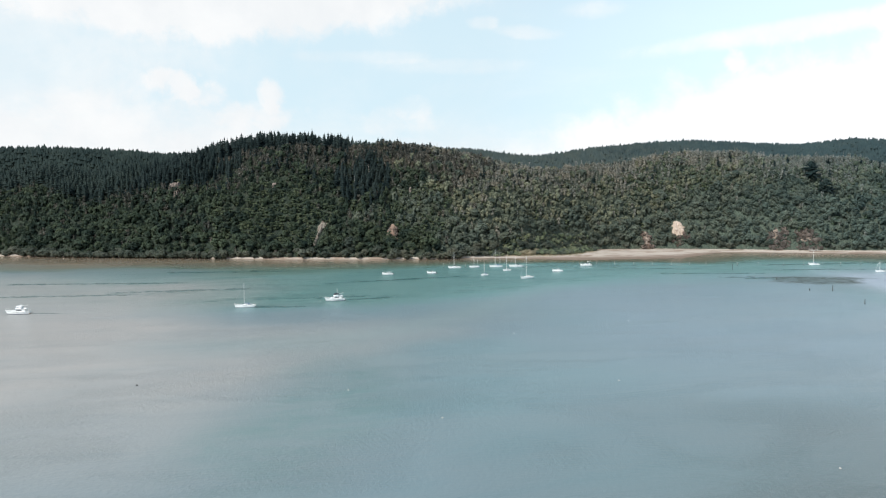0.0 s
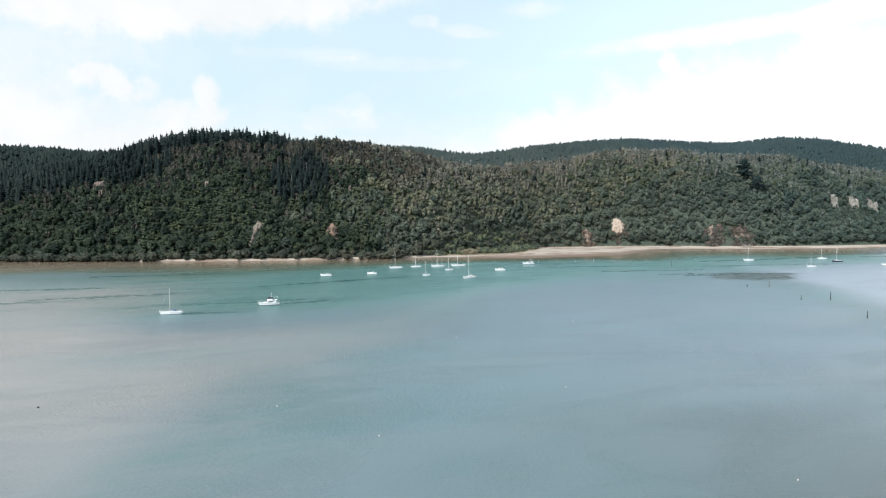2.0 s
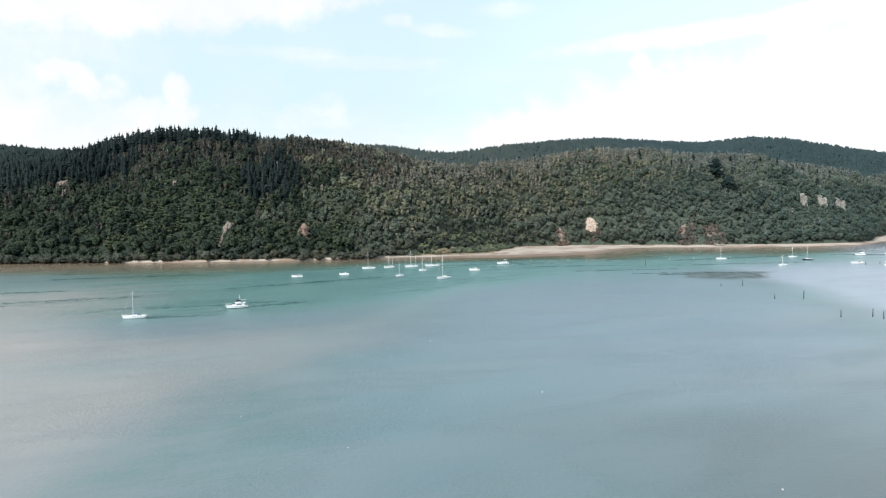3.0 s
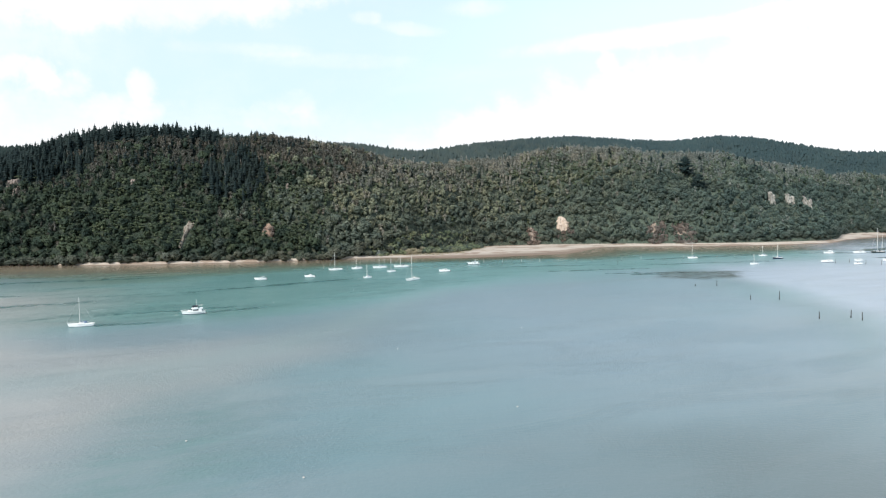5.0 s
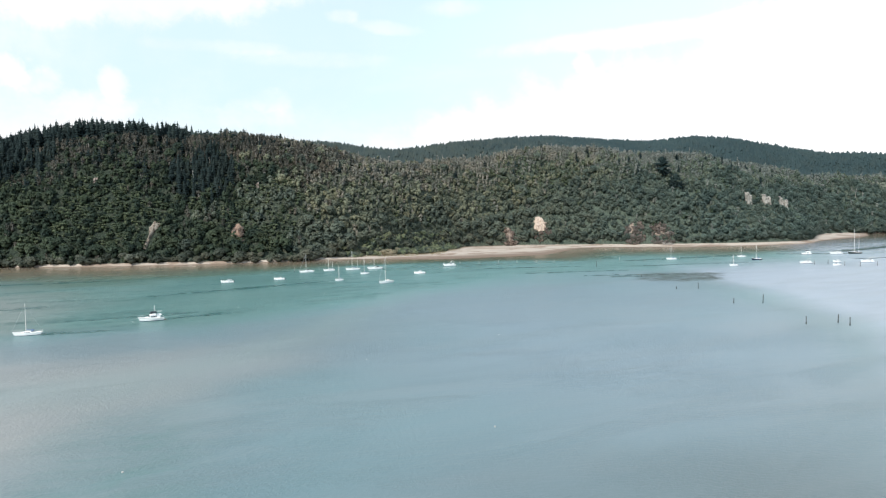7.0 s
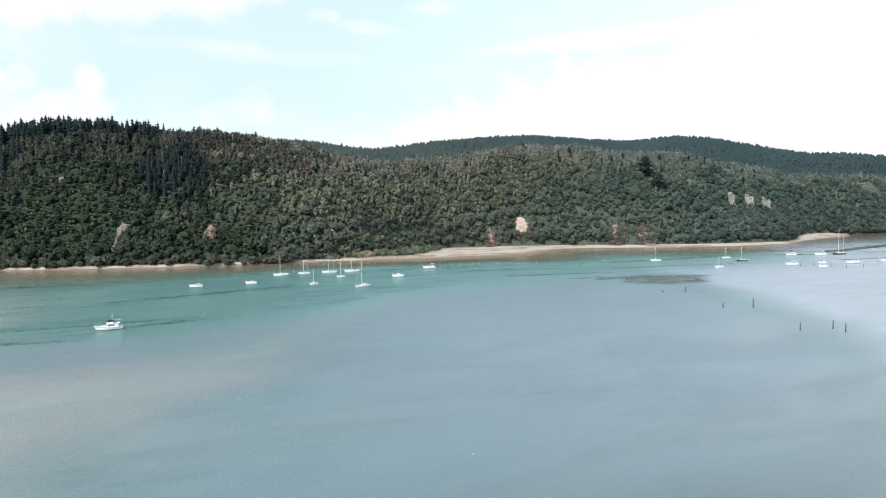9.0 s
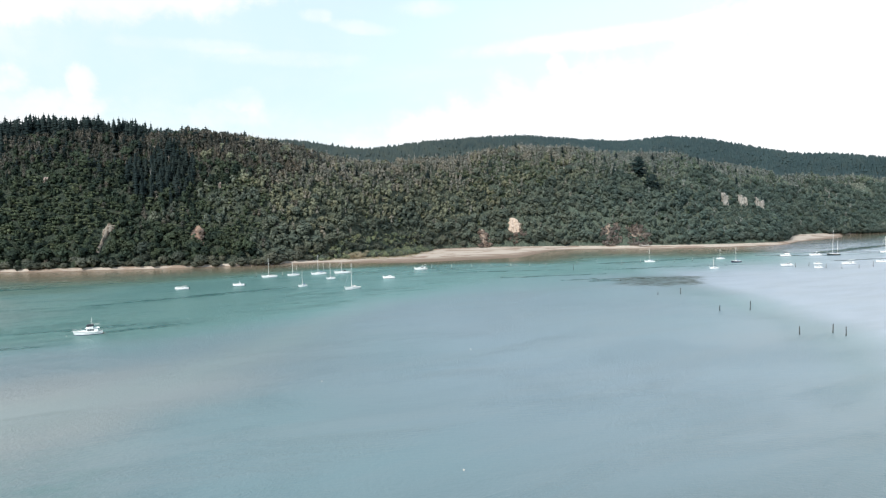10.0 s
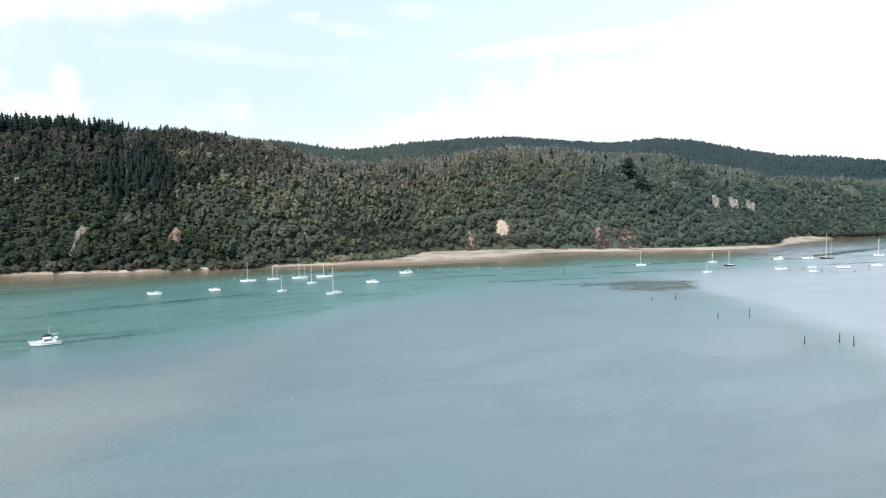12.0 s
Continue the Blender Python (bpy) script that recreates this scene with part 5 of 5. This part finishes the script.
def rig(root, x, foot, top, length, rim, boom=True, cover=BLUE_CANVAS, stays=True, mat=ALLOY):
    mast = part("mast", tube([(x, 0, foot), (x, 0, (foot + top) / 2), (x, 0, top)], 0.14, 8, 0.7), mat, root, "pale mast with bare rigging")
    for f in (0.45, 0.72):
        z = foot + (top - foot) * f
        part("spreader", tube([(x, -0.75, z), (x, 0, z + 0.06), (x, 0.75, z)], 0.035, 4), mat, mast)
    part("masthead_light", slab(x - 0.1, x + 0.1, 0.07, top, top + 0.16, 0.03), GEL, mast)
    if boom:
        bz, end = foot + 1.0, x - length * 0.34
        part("boom", tube([(x, 0, bz), (end, 0, bz - 0.05)], 0.07, 6), mat, root)
        part("sail_cover", tube([(x - 0.05, 0, bz + 0.75), (x - 0.3, 0, bz + 0.24), ((x + end) / 2, 0, bz + 0.17), (end + 0.2, 0, bz + 0.06)], 0.19, 7, 0.5), cover, root, "furled mainsail under a canvas cover")
    if stays:
        bow, aft = rim[-1], rim[0]
        part("forestay", tube([(x, 0, top), (bow[0], 0, bow[2])], 0.055 if length > 10 else 0.035, 5), WIRE, root, "furled headsail on its stay")
        part("backstay", tube([(x, 0, top), (aft[0], 0, aft[2])], 0.025, 4), WIRE, root)
        for s in (-1, 1):
            b = rim[7]
            part("shroud", tube([(x, 0, top * 0.97), (x, s * 0.75, foot + (top - foot) * 0.72), (x - 0.1, s * b[1], b[2])], 0.022, 4), WIRE, root)


def make_yacht(length, mast, hull=GEL, masts=1, cover=BLUE_CANVAS, dodger=True):
    root = new("yacht")
    beam, free = length * 0.32, 0.52 + length * 0.050
    rim = add_hull(root, length, beam, free, hull, 0.4, 0.45, DECK, 0.09)
    top = free + 0.62
    part("cabin", house(-length * 0.10, length * 0.27, beam * 0.30, free - 0.05, top, 0.7, 0.05), GEL, root, "low white coachroof")
    windows(root, -length * 0.06, length * 0.16, beam * 0.295, free + 0.12, 0.2, 3)
    # no recess is cut: a dark proud slab gives the well's shade
    part("cockpit_well", slab(-length * 0.40, -length * 0.13, beam * 0.22, free - 0.1, free + 0.09), TIMBER, root, "raised timber-brown slab standing in for the shaded cockpit well")
    for s in (-1, 1):
        bm = slab(-length * 0.41, -length * 0.12, 0.07, free, free + 0.32)
        bmesh.ops.translate(bm, verts=bm.verts, vec=(0, s * beam * 0.27, 0))
        part("coaming", bm, GEL, root)
    if dodger:
        part("dodger", house(-length * 0.19, -length * 0.08, beam * 0.25, top - 0.1, top + 0.65, 0.35, 0.0, 0.9), cover, root, "canvas spray dodger")
    part("hatch", slab(length * 0.13, length * 0.19, 0.3, top - 0.02, top + 0.07, 0.03), GLASS, root)
    rig(root, length * 0.08, free, mast, length, rim, True, cover)
    if masts == 2:
        x = -length * 0.30
        mz = part("mizzen_mast", tube([(x, 0, free), (x, 0, mast * 0.74)], 0.09, 7, 0.75), ALLOY, root)
        part("spreader", tube([(x, -0.5, mast * 0.5), (x, 0.5, mast * 0.5)], 0.03, 4), ALLOY, mz)
        part("mizzen_boom", tube([(x, 0, free + 1.1), (x - length * 0.18, 0, free + 1.1)], 0.12, 6), cover, root)
    rails(root, rim, 8, 13)
    rails(root, rim, 0, 3)
    part("rudder_head", slab(-length * 0.5 - 0.12, -length * 0.5 + 0.05, 0.05, -0.3, free * 0.8, 0.03), hull, root)
    return root


def make_launch(length, bridge=True, hull=GEL, canopy=CANVAS, mast=4.5):
    root = new("motor_launch")
    beam, free = length * 0.34, 0.66 + length * 0.046
    rim = add_hull(root, length, beam, free, hull, -0.3, 0.62, DECK, 0.0, 0.30)
    z1 = free + (1.45 if bridge else 1.25)
    part("wheelhouse", house(-length * 0.34, length * 0.16, beam * 0.40, free - 0.05, z1, 0.7, 0.05, 0.86), GEL, root, "white wheelhouse")
    windows(root, -length * 0.19, length * 0.06, beam * 0.375, free + 0.58, 0.58, 3)
    bm = loft([[(length * 0.16 - 0.26 + d, -beam * 0.28, free + 0.62), (length * 0.16 - 0.26 + d, beam * 0.28, free + 0.62),
                (length * 0.16 - 0.62 + d, beam * 0.26, z1 - 0.15), (length * 0.16 - 0.62 + d, -beam * 0.26, z1 - 0.15)] for d in (0.0, 0.12)])
    part("windscreen", bm, GLASS, root, "raked dark windscreen")
    part("foredeck_cabin", house(length * 0.10, length * 0.36, beam * 0.33, free + 0.05, free + 0.82, 0.9, 0.0, 0.6), GEL, root)
    part("cabin_roof", slab(-length * 0.40, length * 0.11, beam * 0.40, z1 - 0.02, z1 + 0.08), GEL, root)
    if bridge:
        part("flybridge", house(-length * 0.16, length * 0.12, beam * 0.35, z1 + 0.05, z1 + 0.85, 0.7, 0.0, 0.8), GEL, root, "white flybridge")
        part("flybridge_screen", house(length * 0.0, length * 0.075, beam * 0.27, z1 + 0.80, z1 + 1.08, 0.3, 0.0, 0.8), GLASS, root, "low dark windscreen")
        for x in (-length * 0.15, length * 0.04):
            for s in (-1, 1):
                part("canopy_pole", tube([(x, s * beam * 0.29, z1 + 0.6), (x, s * beam * 0.28, z1 + 1.45)], 0.03, 5), ALLOY, root)
        part("canopy", house(-length * 0.20, length * 0.09, beam * 0.35, z1 + 1.05, z1 + 1.58, 0.5, 0.2, 0.95), canopy, root, "dark canvas canopy over the flybridge")
        part("dinghy", house(-length * 0.39, -length * 0.20, beam * 0.17, z1 + 0.1, z1 + 0.45, 0.3, 0.1, 0.6), GEL, root, "white dinghy stowed on the cabin roof")
    x = -length * 0.12
    part("mast", tube([(x, 0, z1), (x, 0, z1 + mast)], 0.085, 7, 0.7), ALLOY, root, "short signal mast")
    for z in (1.35, 1.75):
        part("derrick_boom", tube([(x, 0, z1 + z), (x - length * 0.30, 0, z1 + z + 0.1)], 0.05, 6), ALLOY, root)
    part("radar_dome", slab(x + 0.05, x + 0.55, 0.28, z1 + mast * 0.6, z1 + mast * 0.6 + 0.25, 0.1), GEL, root)
    part("cockpit_sole", slab(-length * 0.47, -length * 0.23, beam * 0.33, free - 0.12, free + 0.06), TIMBER, root, "timber cockpit floor")
    part("boarding_platform", slab(-length * 0.5 - 0.6, -length * 0.5 + 0.1, beam * 0.36, 0.18, 0.30), TIMBER, root)
    part("anchor", tube([(rim[-1][0] - 0.4, 0, rim[-1][2] + 0.1), (rim[-1][0] + 0.3, 0, rim[-1][2] - 0.1), (rim[-1][0] + 0.35, 0, rim[-1][2] - 0.5)], 0.05, 5), ALLOY, root)
    part("rubbing_strake", tube([(x, b * 1.01, z - 0.32) for x, b, z in rim], 0.045, 5), WIRE, root, "grey rubbing strake")
    rails(root, rim, 6, 13, 0.75)
    rails(root, rim, 0, 4, 0.7)
    return root


def make_runabout(length, hardtop=False, hull=GEL, cab=0.8):
    root = new("motor_boat")
    beam, free = length * 0.37, 0.74 + length * 0.034
    rim = add_hull(root, length, beam, free, hull, -0.3, 0.55, GEL, 0.0, 0.2)
    z1 = free + cab
    # cuddy and wheelhouse in one swept shape
    part("foredeck_cabin", house(length * 0.02, length * 0.36, beam * 0.36, free - 0.05, free + cab * 0.55, 1.3, 0.0, 0.5), GEL, root, "white swept cuddy")
    part("cabin", house(-length * 0.20, length * 0.22, beam * 0.38, free - 0.05, z1, 1.4, 0.1, 0.72), GEL, root, "white raked cabin")
    windows(root, -length * 0.15, length * 0.06, beam * 0.362, free + cab * 0.46, cab * 0.34, 2)
    lean = 1.4 * 0.55
    bm = loft([[(length * 0.22 - lean * 0.75 + d, -beam * 0.25, free + cab * 0.48), (length * 0.22 - lean * 0.75 + d, beam * 0.25, free + cab * 0.48),
                (length * 0.22 - lean * 1.5 + d, beam * 0.23, z1 - 0.04), (length * 0.22 - lean * 1.5 + d, -beam * 0.23, z1 - 0.04)] for d in (0.0, 0.12)])
    part("windscreen", bm, GLASS, root, "raked dark windscreen")
    part("cockpit_well", slab(-length * 0.45, -length * 0.20, beam * 0.33, free - 0.1, free + 0.06), DECK, root, "open cockpit")
    for s in (-1, 1):
        bm = slab(-length * 0.47, -length * 0.18, 0.09, free, free + 0.28)
        bmesh.ops.translate(bm, verts=bm.verts, vec=(0, s * beam * 0.38, 0))
        part("coaming", bm, GEL, root)
    if hardtop:
        part("hardtop", slab(-length * 0.36, length * 0.02, beam * 0.36, z1 + 0.30, z1 + 0.44), GEL, root, "white hardtop roof")
        for x in (-length * 0.33, -length * 0.05):
            for s in (-1, 1):
                part("roof_post", tube([(x, s * beam * 0.33, free), (x, s * beam * 0.33, z1 + 0.32)], 0.04, 5), ALLOY, root)
    part("outboard_motor", house(-length * 0.5 - 0.55, -length * 0.5 + 0.05, 0.22, 0.35, free + 0.35, 0.1, 0.15, 0.9), ENGINE, root, "dark outboard motor on the transom")
    part("outboard_leg", slab(-length * 0.5 - 0.35, -length * 0.5 - 0.1, 0.07, -0.4, 0.4, 0.03), ENGINE, root)
    part("aerial", tube([(-length * 0.05, beam * 0.3, z1 - 0.1), (-length * 0.08, beam * 0.3, z1 + 1.6)], 0.02, 4), GEL, root)
    rails(root, rim, 7, 13, 0.5)
    return root


def moor(boat, x, y, heading, label, category="boat"):
    """A boat at its mooring; heading: degrees of its bow from +x."""
    boat.matrix_basis = pose(x, y, 0, 0, 0, heading)
    tagged(boat, label, category, "boats on moorings")
    return boat


WHITE_YACHT = "white sailing yacht with furled sails on its mooring"
moor(make_launch(10.6, True, GEL, GEL, 2.6), -225, 340, 190, "white flybridge motor cruiser moored over the flats", "motor boat")
moor(make_yacht(10.3, 12.9), -119, 366, 194, "white sailing yacht with blue sail cover on its mooring", "sailboat")
moor(make_launch(10.4), -77, 393, 200, "white motor launch with dark flybridge canopy, moored", "motor boat")
moor(make_runabout(8.0, True), -67, 547, 190, "white hardtop motor boat moored in the channel", "motor boat")
moor(make_runabout(7.1, False, GEL, 1.1), -33, 557, 184, "white cabin cruiser moored in the channel", "motor boat")
moor(make_yacht(10.9, 14.0, GEL, 1, CANVAS, False), -16, 607, 196, WHITE_YACHT, "sailboat")
moor(make_yacht(8.7, 10.0, GEL, 2, BLUE_CANVAS, False), 1, 614, 198, "small white two-masted ketch on its mooring", "sailboat")
moor(make_yacht(6.3, 10.5), 9, 541, 209, "small white keel yacht on its mooring", "sailboat")
moor(make_yacht(11.3, 14.8, GEL, 2), 20, 618, 195, "large white two-masted ketch on its mooring", "sailboat")
moor(make_yacht(6.6, 12.0, GEL, 1, BLUE_CANVAS, False), 28, 582, 202, WHITE_YACHT, "sailboat")
moor(make_yacht(12.2, 9.0, GEL, 1, CANVAS), 38, 622, 194, "white motor sailer with a short mast", "sailboat")
moor(make_yacht(11.6, 16.5, GEL, 1, PALE_CANVAS), 40, 519, 218, "white sailing yacht with canvas dodger on its mooring", "sailboat")
moor(make_runabout(8.2, False, GEL, 1.3), 69, 575, 183, "white cabin launch moored near the sand spit", "motor boat")
moor(make_launch(10.0, False, GEL, CANVAS, 2.0), 101, 632, 187, "white low motor cruiser moored near the sand spit", "motor boat")
moor(make_yacht(9.1, 12.8), 306, 643, 178, WHITE_YACHT, "sailboat")
moor(make_yacht(7.8, 9.0, GEL, 1, BLUE_CANVAS, False), 324, 573, 190, WHITE_YACHT, "sailboat")
moor(make_yacht(8.3, 9.8), 380, 652, 185, WHITE_YACHT, "sailboat")
moor(make_yacht(9.6, 13.2, NAVY), 374, 619, 183, "navy-hulled sailing yacht on its mooring", "sailboat")
moor(make_launch(9.1, True, GEL, CANVAS, 1.5), 454, 662, 170, "white motor cruiser with dark canopy", "motor boat")
moor(make_launch(11.3, False, GEL, CANVAS, 2.0), 484, 660, 175, "white and grey work launch beside the channel", "motor boat")
moor(make_yacht(13.9, 24.0, DARK_HULL, 2, CANVAS), 504, 660, 182, "dark-hulled two-masted schooner on its mooring", "sailboat")
moor(make_yacht(12.2, 17.0, GEL), 575, 674, 180, WHITE_YACHT, "sailboat")
moor(make_launch(10.0, False, GEL, CANVAS, 1.2), 391, 577, 176, "long low white launch on its mooring", "motor boat")
moor(make_runabout(7.3, True), 423, 582, 185, "white hardtop motor boat on its mooring", "motor boat")
moor(make_runabout(6.8, False, GEL, 1.0), 401, 554, 182, "small white motor boat on its mooring", "motor boat")
moor(make_launch(11.3, False, GEL, CANVAS, 1.5), 446, 575, 178, "white motor launch with dark windows and stripe", "motor boat")
moor(make_runabout(10.0, False, GEL, 1.1), 486, 584, 180, "long white motor boat on its mooring", "motor boat")


# ---- piles and buoys ----
def make_pile(high, mat, label):
    root = tagged(new("channel_pile"), label, "post", "piles marking the channel")
    part("shaft", tube([(0, 0, -1.5), (0.02, 0.01, high * 0.5), (0, 0.03, high)], 0.18, 8, 0.9), mat, root)
    part("tide_band", tube([(0, 0, -1.2), (0, 0, 0.4), (0.02, 0, 0.95)], 0.23, 8, 0.92), WEED, root, "dark weed and barnacles to the tide mark")
    part("cap", tube([(0, 0.03, high - 0.04), (0, 0.03, high + 0.06), (0, 0.03, high + 0.16)], 0.22, 8, 0.35), mat, root)
    return root


def make_buoy(radius, mat, label):
    root = tagged(new("mooring_buoy"), label, "buoy", "mooring buoys")
    bm = bmesh.new()
    bmesh.ops.create_uvsphere(bm, u_segments=14, v_segments=9, radius=radius)
    bmesh.ops.scale(bm, verts=bm.verts, vec=(1, 1, 0.85))
    part("float", bm, mat, root)
    part("collar", tube([(0, 0, radius * 0.7), (0, 0, radius * 0.95)], radius * 0.3, 8), WEED, root)
    part("ring", tube([(radius * 0.2 * math.cos(a), 0, radius * (1.1 + 0.22 * math.sin(a))) for a in np.linspace(0, 6.0, 10)], radius * 0.06, 5), WIRE, root)
    return root


# x, y, height
PILES = [(203, 516, 1.7), (218, 514, 2.0), (209, 446, 1.6), (222, 444, 3.5), (209, 385, 2.8), (224, 383, 4.2), (205, 324, 3.4), (220, 324, 3.8), (220, 317, 3.4), (216, 594, 4.4),
         (216, 268, 3.8)]
FAR_PILES = [(391, 567, 3.6), (407, 572, 3.2), (407, 553, 3.8), (415, 546, 3.4), (430, 546, 3.6), (450, 554, 3.8)]
GREY_PILE = plain("grey_pile", (0.24, 0.235, 0.22), 0.9, wear=0.25)
ROW = [(x, y, 3.5) for x, y in ((111, 638), (127, 636), (144, 636), (160, 634), (176, 631), (191, 628), (205, 627), (234, 632), (254, 637), (273, 629), (294, 637), (312, 640), (325, 635), (345, 640),
                                (-26, 610), (-7, 612))]
PALE = plain("bleached_pile", (0.44, 0.44, 0.40), 0.9, wear=0.2)
for spots, mat, words in ((PILES, PILE, "weathered dark timber channel pile standing in the water"), (FAR_PILES, GREY_PILE, "grey weathered timber pile among the moored boats"), (ROW, PALE, "bleached pale timber pile standing in the channel")):
    for n, (x, y, high) in enumerate(spots):
        r = random.Random(n)
        make_pile(high * r.uniform(0.92, 1.08), mat, words).matrix_basis = pose(x, y, 0, r.uniform(-1.5, 1.5), r.uniform(-1.5, 1.5), r.uniform(0, 360))
white_buoy = make_buoy(0.24, ORANGE, "white round mooring buoy floating on the water")
for x, y in [(-85, 391), (0, 474), (-43, 426), (18, 293), (72, 327), (45, 216), (-34, 202), (-39, 553), (3, 536), (34, 512), (-6, 177), (74, 147)]:
    copy_thing(white_buoy, pose(x, y, 0.1, 4, 3, x))
discard([white_buoy])
make_buoy(0.3, BLACK_BUOY, "black round mooring buoy floating on the water").matrix_basis = pose(-97, 205, 0.1)


# ---- along the beach ----
def make_driftwood():
    root = tagged(new("fallen_tree"), "bleached fallen tree lying root-end up on the beach", "driftwood")
    r = np.random.RandomState(3)
    b = Build()
    b.limb((0, 0, 0.9), (9, -1.5, 0.7), 0.6, 0.3, 0, 7)
    b.limb((9, -1.5, 0.5), (13, -1.0, 1.0), 0.2, 0.07, 0, 5)
    v, w, f, m = b.done()
    new("trunk", mesh_of("trunk", v, f, [DEAD])).parent = root
    for name, n, x0, up in (("branch", 18, 4.0, 2.6), ("root", 16, 0.3, 3.2)):
        for i in range(n):
            b = Build()
            a = (x0 + (r.uniform(0, 6) if name == "branch" else 0), -0.8, 0.6)
            e = (a[0] + r.uniform(-2.0, 2.0), a[1] + r.uniform(-1.6, 1.0), r.uniform(0.3, up))
            b.limb(a, e, 0.26, 0.12, 0, 4)
            b.limb(e, (e[0] + r.uniform(-1, 1), e[1] + r.uniform(-0.6, 0.6), e[2] + r.uniform(-0.2, 1.0)), 0.05, 0.02, 0, 3)
            v, w, f, m = b.done()
            new(name, mesh_of(name, v, f, [DEAD])).parent = root
    root.matrix_basis = pose(384, 819, float(land(388, 819)) - 0.1, 0, 0, 8) @ Matrix.Diagonal((1.3, 1.3, 1.3, 1))


def make_brown_shrubs():
    """Salt-burnt shrubs on the eroded banks."""
    r = np.random.RandomState(17)
    kinds = [tree_kind("dry_shrub", dome_tree(r, r.uniform(2.6, 3.4), r.uniform(4.5, 6.0), 8, 34, 0.42), [BROWN, DEAD],
                       "salt-burnt brown shrub on an eroded bank", "shrub", "dry shrubs on the bank") for i in range(3)]
    for x, y, rx, ry, n in ((358, 838, 11, 7, 30), (390, 832, 13, 7, 32), (211, 859, 7, 6, 14), (-84, 729, 6, 4, 6), (251, 861, 11, 4, 12)):
        for i in range(n):
            px, py = x + r.uniform(-rx, rx), y + r.uniform(-ry, ry)
            s = r.uniform(0.5, 1.25)
            t = copy_thing(kinds[r.randint(3)], Matrix())
            t.matrix_basis = pose(px, py, float(land(px, py)) - 0.1, 0, 0, r.uniform(0, 360)) @ Matrix.Diagonal((s, s, s, 1))
    discard(kinds)
    low = [dome_tree(r, r.uniform(1.3, 1.9), r.uniform(2.0, 3.2), 4, 14, 0.42, False).done() for i in range(4)]
    x, y, rng = scatter(195, 420, 820, 880, 1.9, 33)
    ok = np.zeros(len(x), bool)
    for cx, cy, rx, ry in ((358, 840, 12, 9), (389, 834, 15, 10), (211, 861, 8, 8), (251, 861, 11, 6)):
        ok |= ((x - cx) / rx) ** 2 + ((y - cy) / ry) ** 2 < 1 + 0.5 * lumps(x, y, 6, 34)
    ok &= rng.uniform(0, 1, len(x)) < 0.8
    stand("dry_scrub", low, spots_of(x[ok], y[ok]) + (0, 0, 0.4), rng.uniform(0.6, 1.2, ok.sum()), [BROWN, DEAD], "salt-burnt brown scrub over the eroded banks", "scrub", 35)


# seaward edge of the dune plants
veg_line = curve("10:733 40:735 56:739 78:747 100:757 112:766 149:832 165:852")


def make_dune_plants():
    r = np.random.RandomState(23)
    grass = [tuft(r, 14, 1.1, 0.8) for i in range(4)]
    x, y, rng = scatter(20, 150, 735, 870, 2.0, 31)
    e = y - veg_line(x)
    ok = (e > -4 + 5 * lumps(x, y, 14, 3)) & (y < bush_line(x) + 10) & (rng.uniform(0, 1, len(x)) < 0.8)
    stand("dune_grass", grass, spots_of(x[ok], y[ok]), rng.uniform(0.6, 1.4, ok.sum()), [GRASS], "straw and green dune grass behind the sand", "grass", 21)
    low = [dome_tree(r, 1.8, 2.2, 5, 14, 0.42, False).done() for i in range(4)]
    x, y, rng = scatter(10, 160, 730, 880, 2.6, 32)
    e = y - veg_line(x)
    ok = (e > np.interp(x, [20, 60, 90, 130], [4, 7, 13, 10]) + 7 * lumps(x, y, 13, 5)) & (((x - 59) / 11) ** 2 + ((y - 751) / 13) ** 2 > 1) & ((y < bush_line(x) + 4) | on_dune(x, y)) & (rng.uniform(0, 1, len(x)) < 0.85)
    half = rng.uniform(0, 1, len(x)) < 0.62
    for mask, leaf, words, seed in ((ok & half, DUNE, "low bright green coastal shrubs behind the beach", 22), (ok & ~half, HILL, "low grey-green coastal shrubs behind the beach", 24)):
        stand("coastal_shrubs", low, spots_of(x[mask], y[mask]), rng.uniform(0.8, 2.2, mask.sum()), [leaf, BARK], words, "shrubs", seed)
    kinds = []
    for i in range(3):
        root = tagged(new("flax_clump"), "pale cream plumed flax clump behind the beach", "shrub", "pale flax clumps")
        v, w, f, m = tuft(r, 46, 3.0, 2.6)
        new("leaf_fan", mesh_of("leaf_fan", v, f, [PLUME])).parent = root
        b = Build()
        for k in range(9):
            b.leaves(r, (r.uniform(-1.3, 1.3), r.uniform(-1.3, 1.3), r.uniform(2.6, 3.9)), (0.6, 0.6, 0.8), 16, 0.42)
        v, w, f, m = b.done()
        new("plume", mesh_of("plume", v, f, [PLUME])).parent = root
        kinds.append(root)
    for x, y in ((55, 748), (59, 752), (62, 757), (65, 762), (57, 744), (52, 747), (68, 766), (60, 747), (54, 752), (63, 750), (57, 757), (66, 757), (50, 752), (61, 762)):
        s = r.uniform(0.8, 1.5)
        copy_thing(kinds[r.randint(3)], Matrix()).matrix_basis = pose(x, y, float(land(x, y)) - 0.05, 0, 0, r.uniform(0, 360)) @ Matrix.Diagonal((s, s, s, 1))
    discard(kinds)


make_driftwood()
make_brown_shrubs()
make_dune_plants()
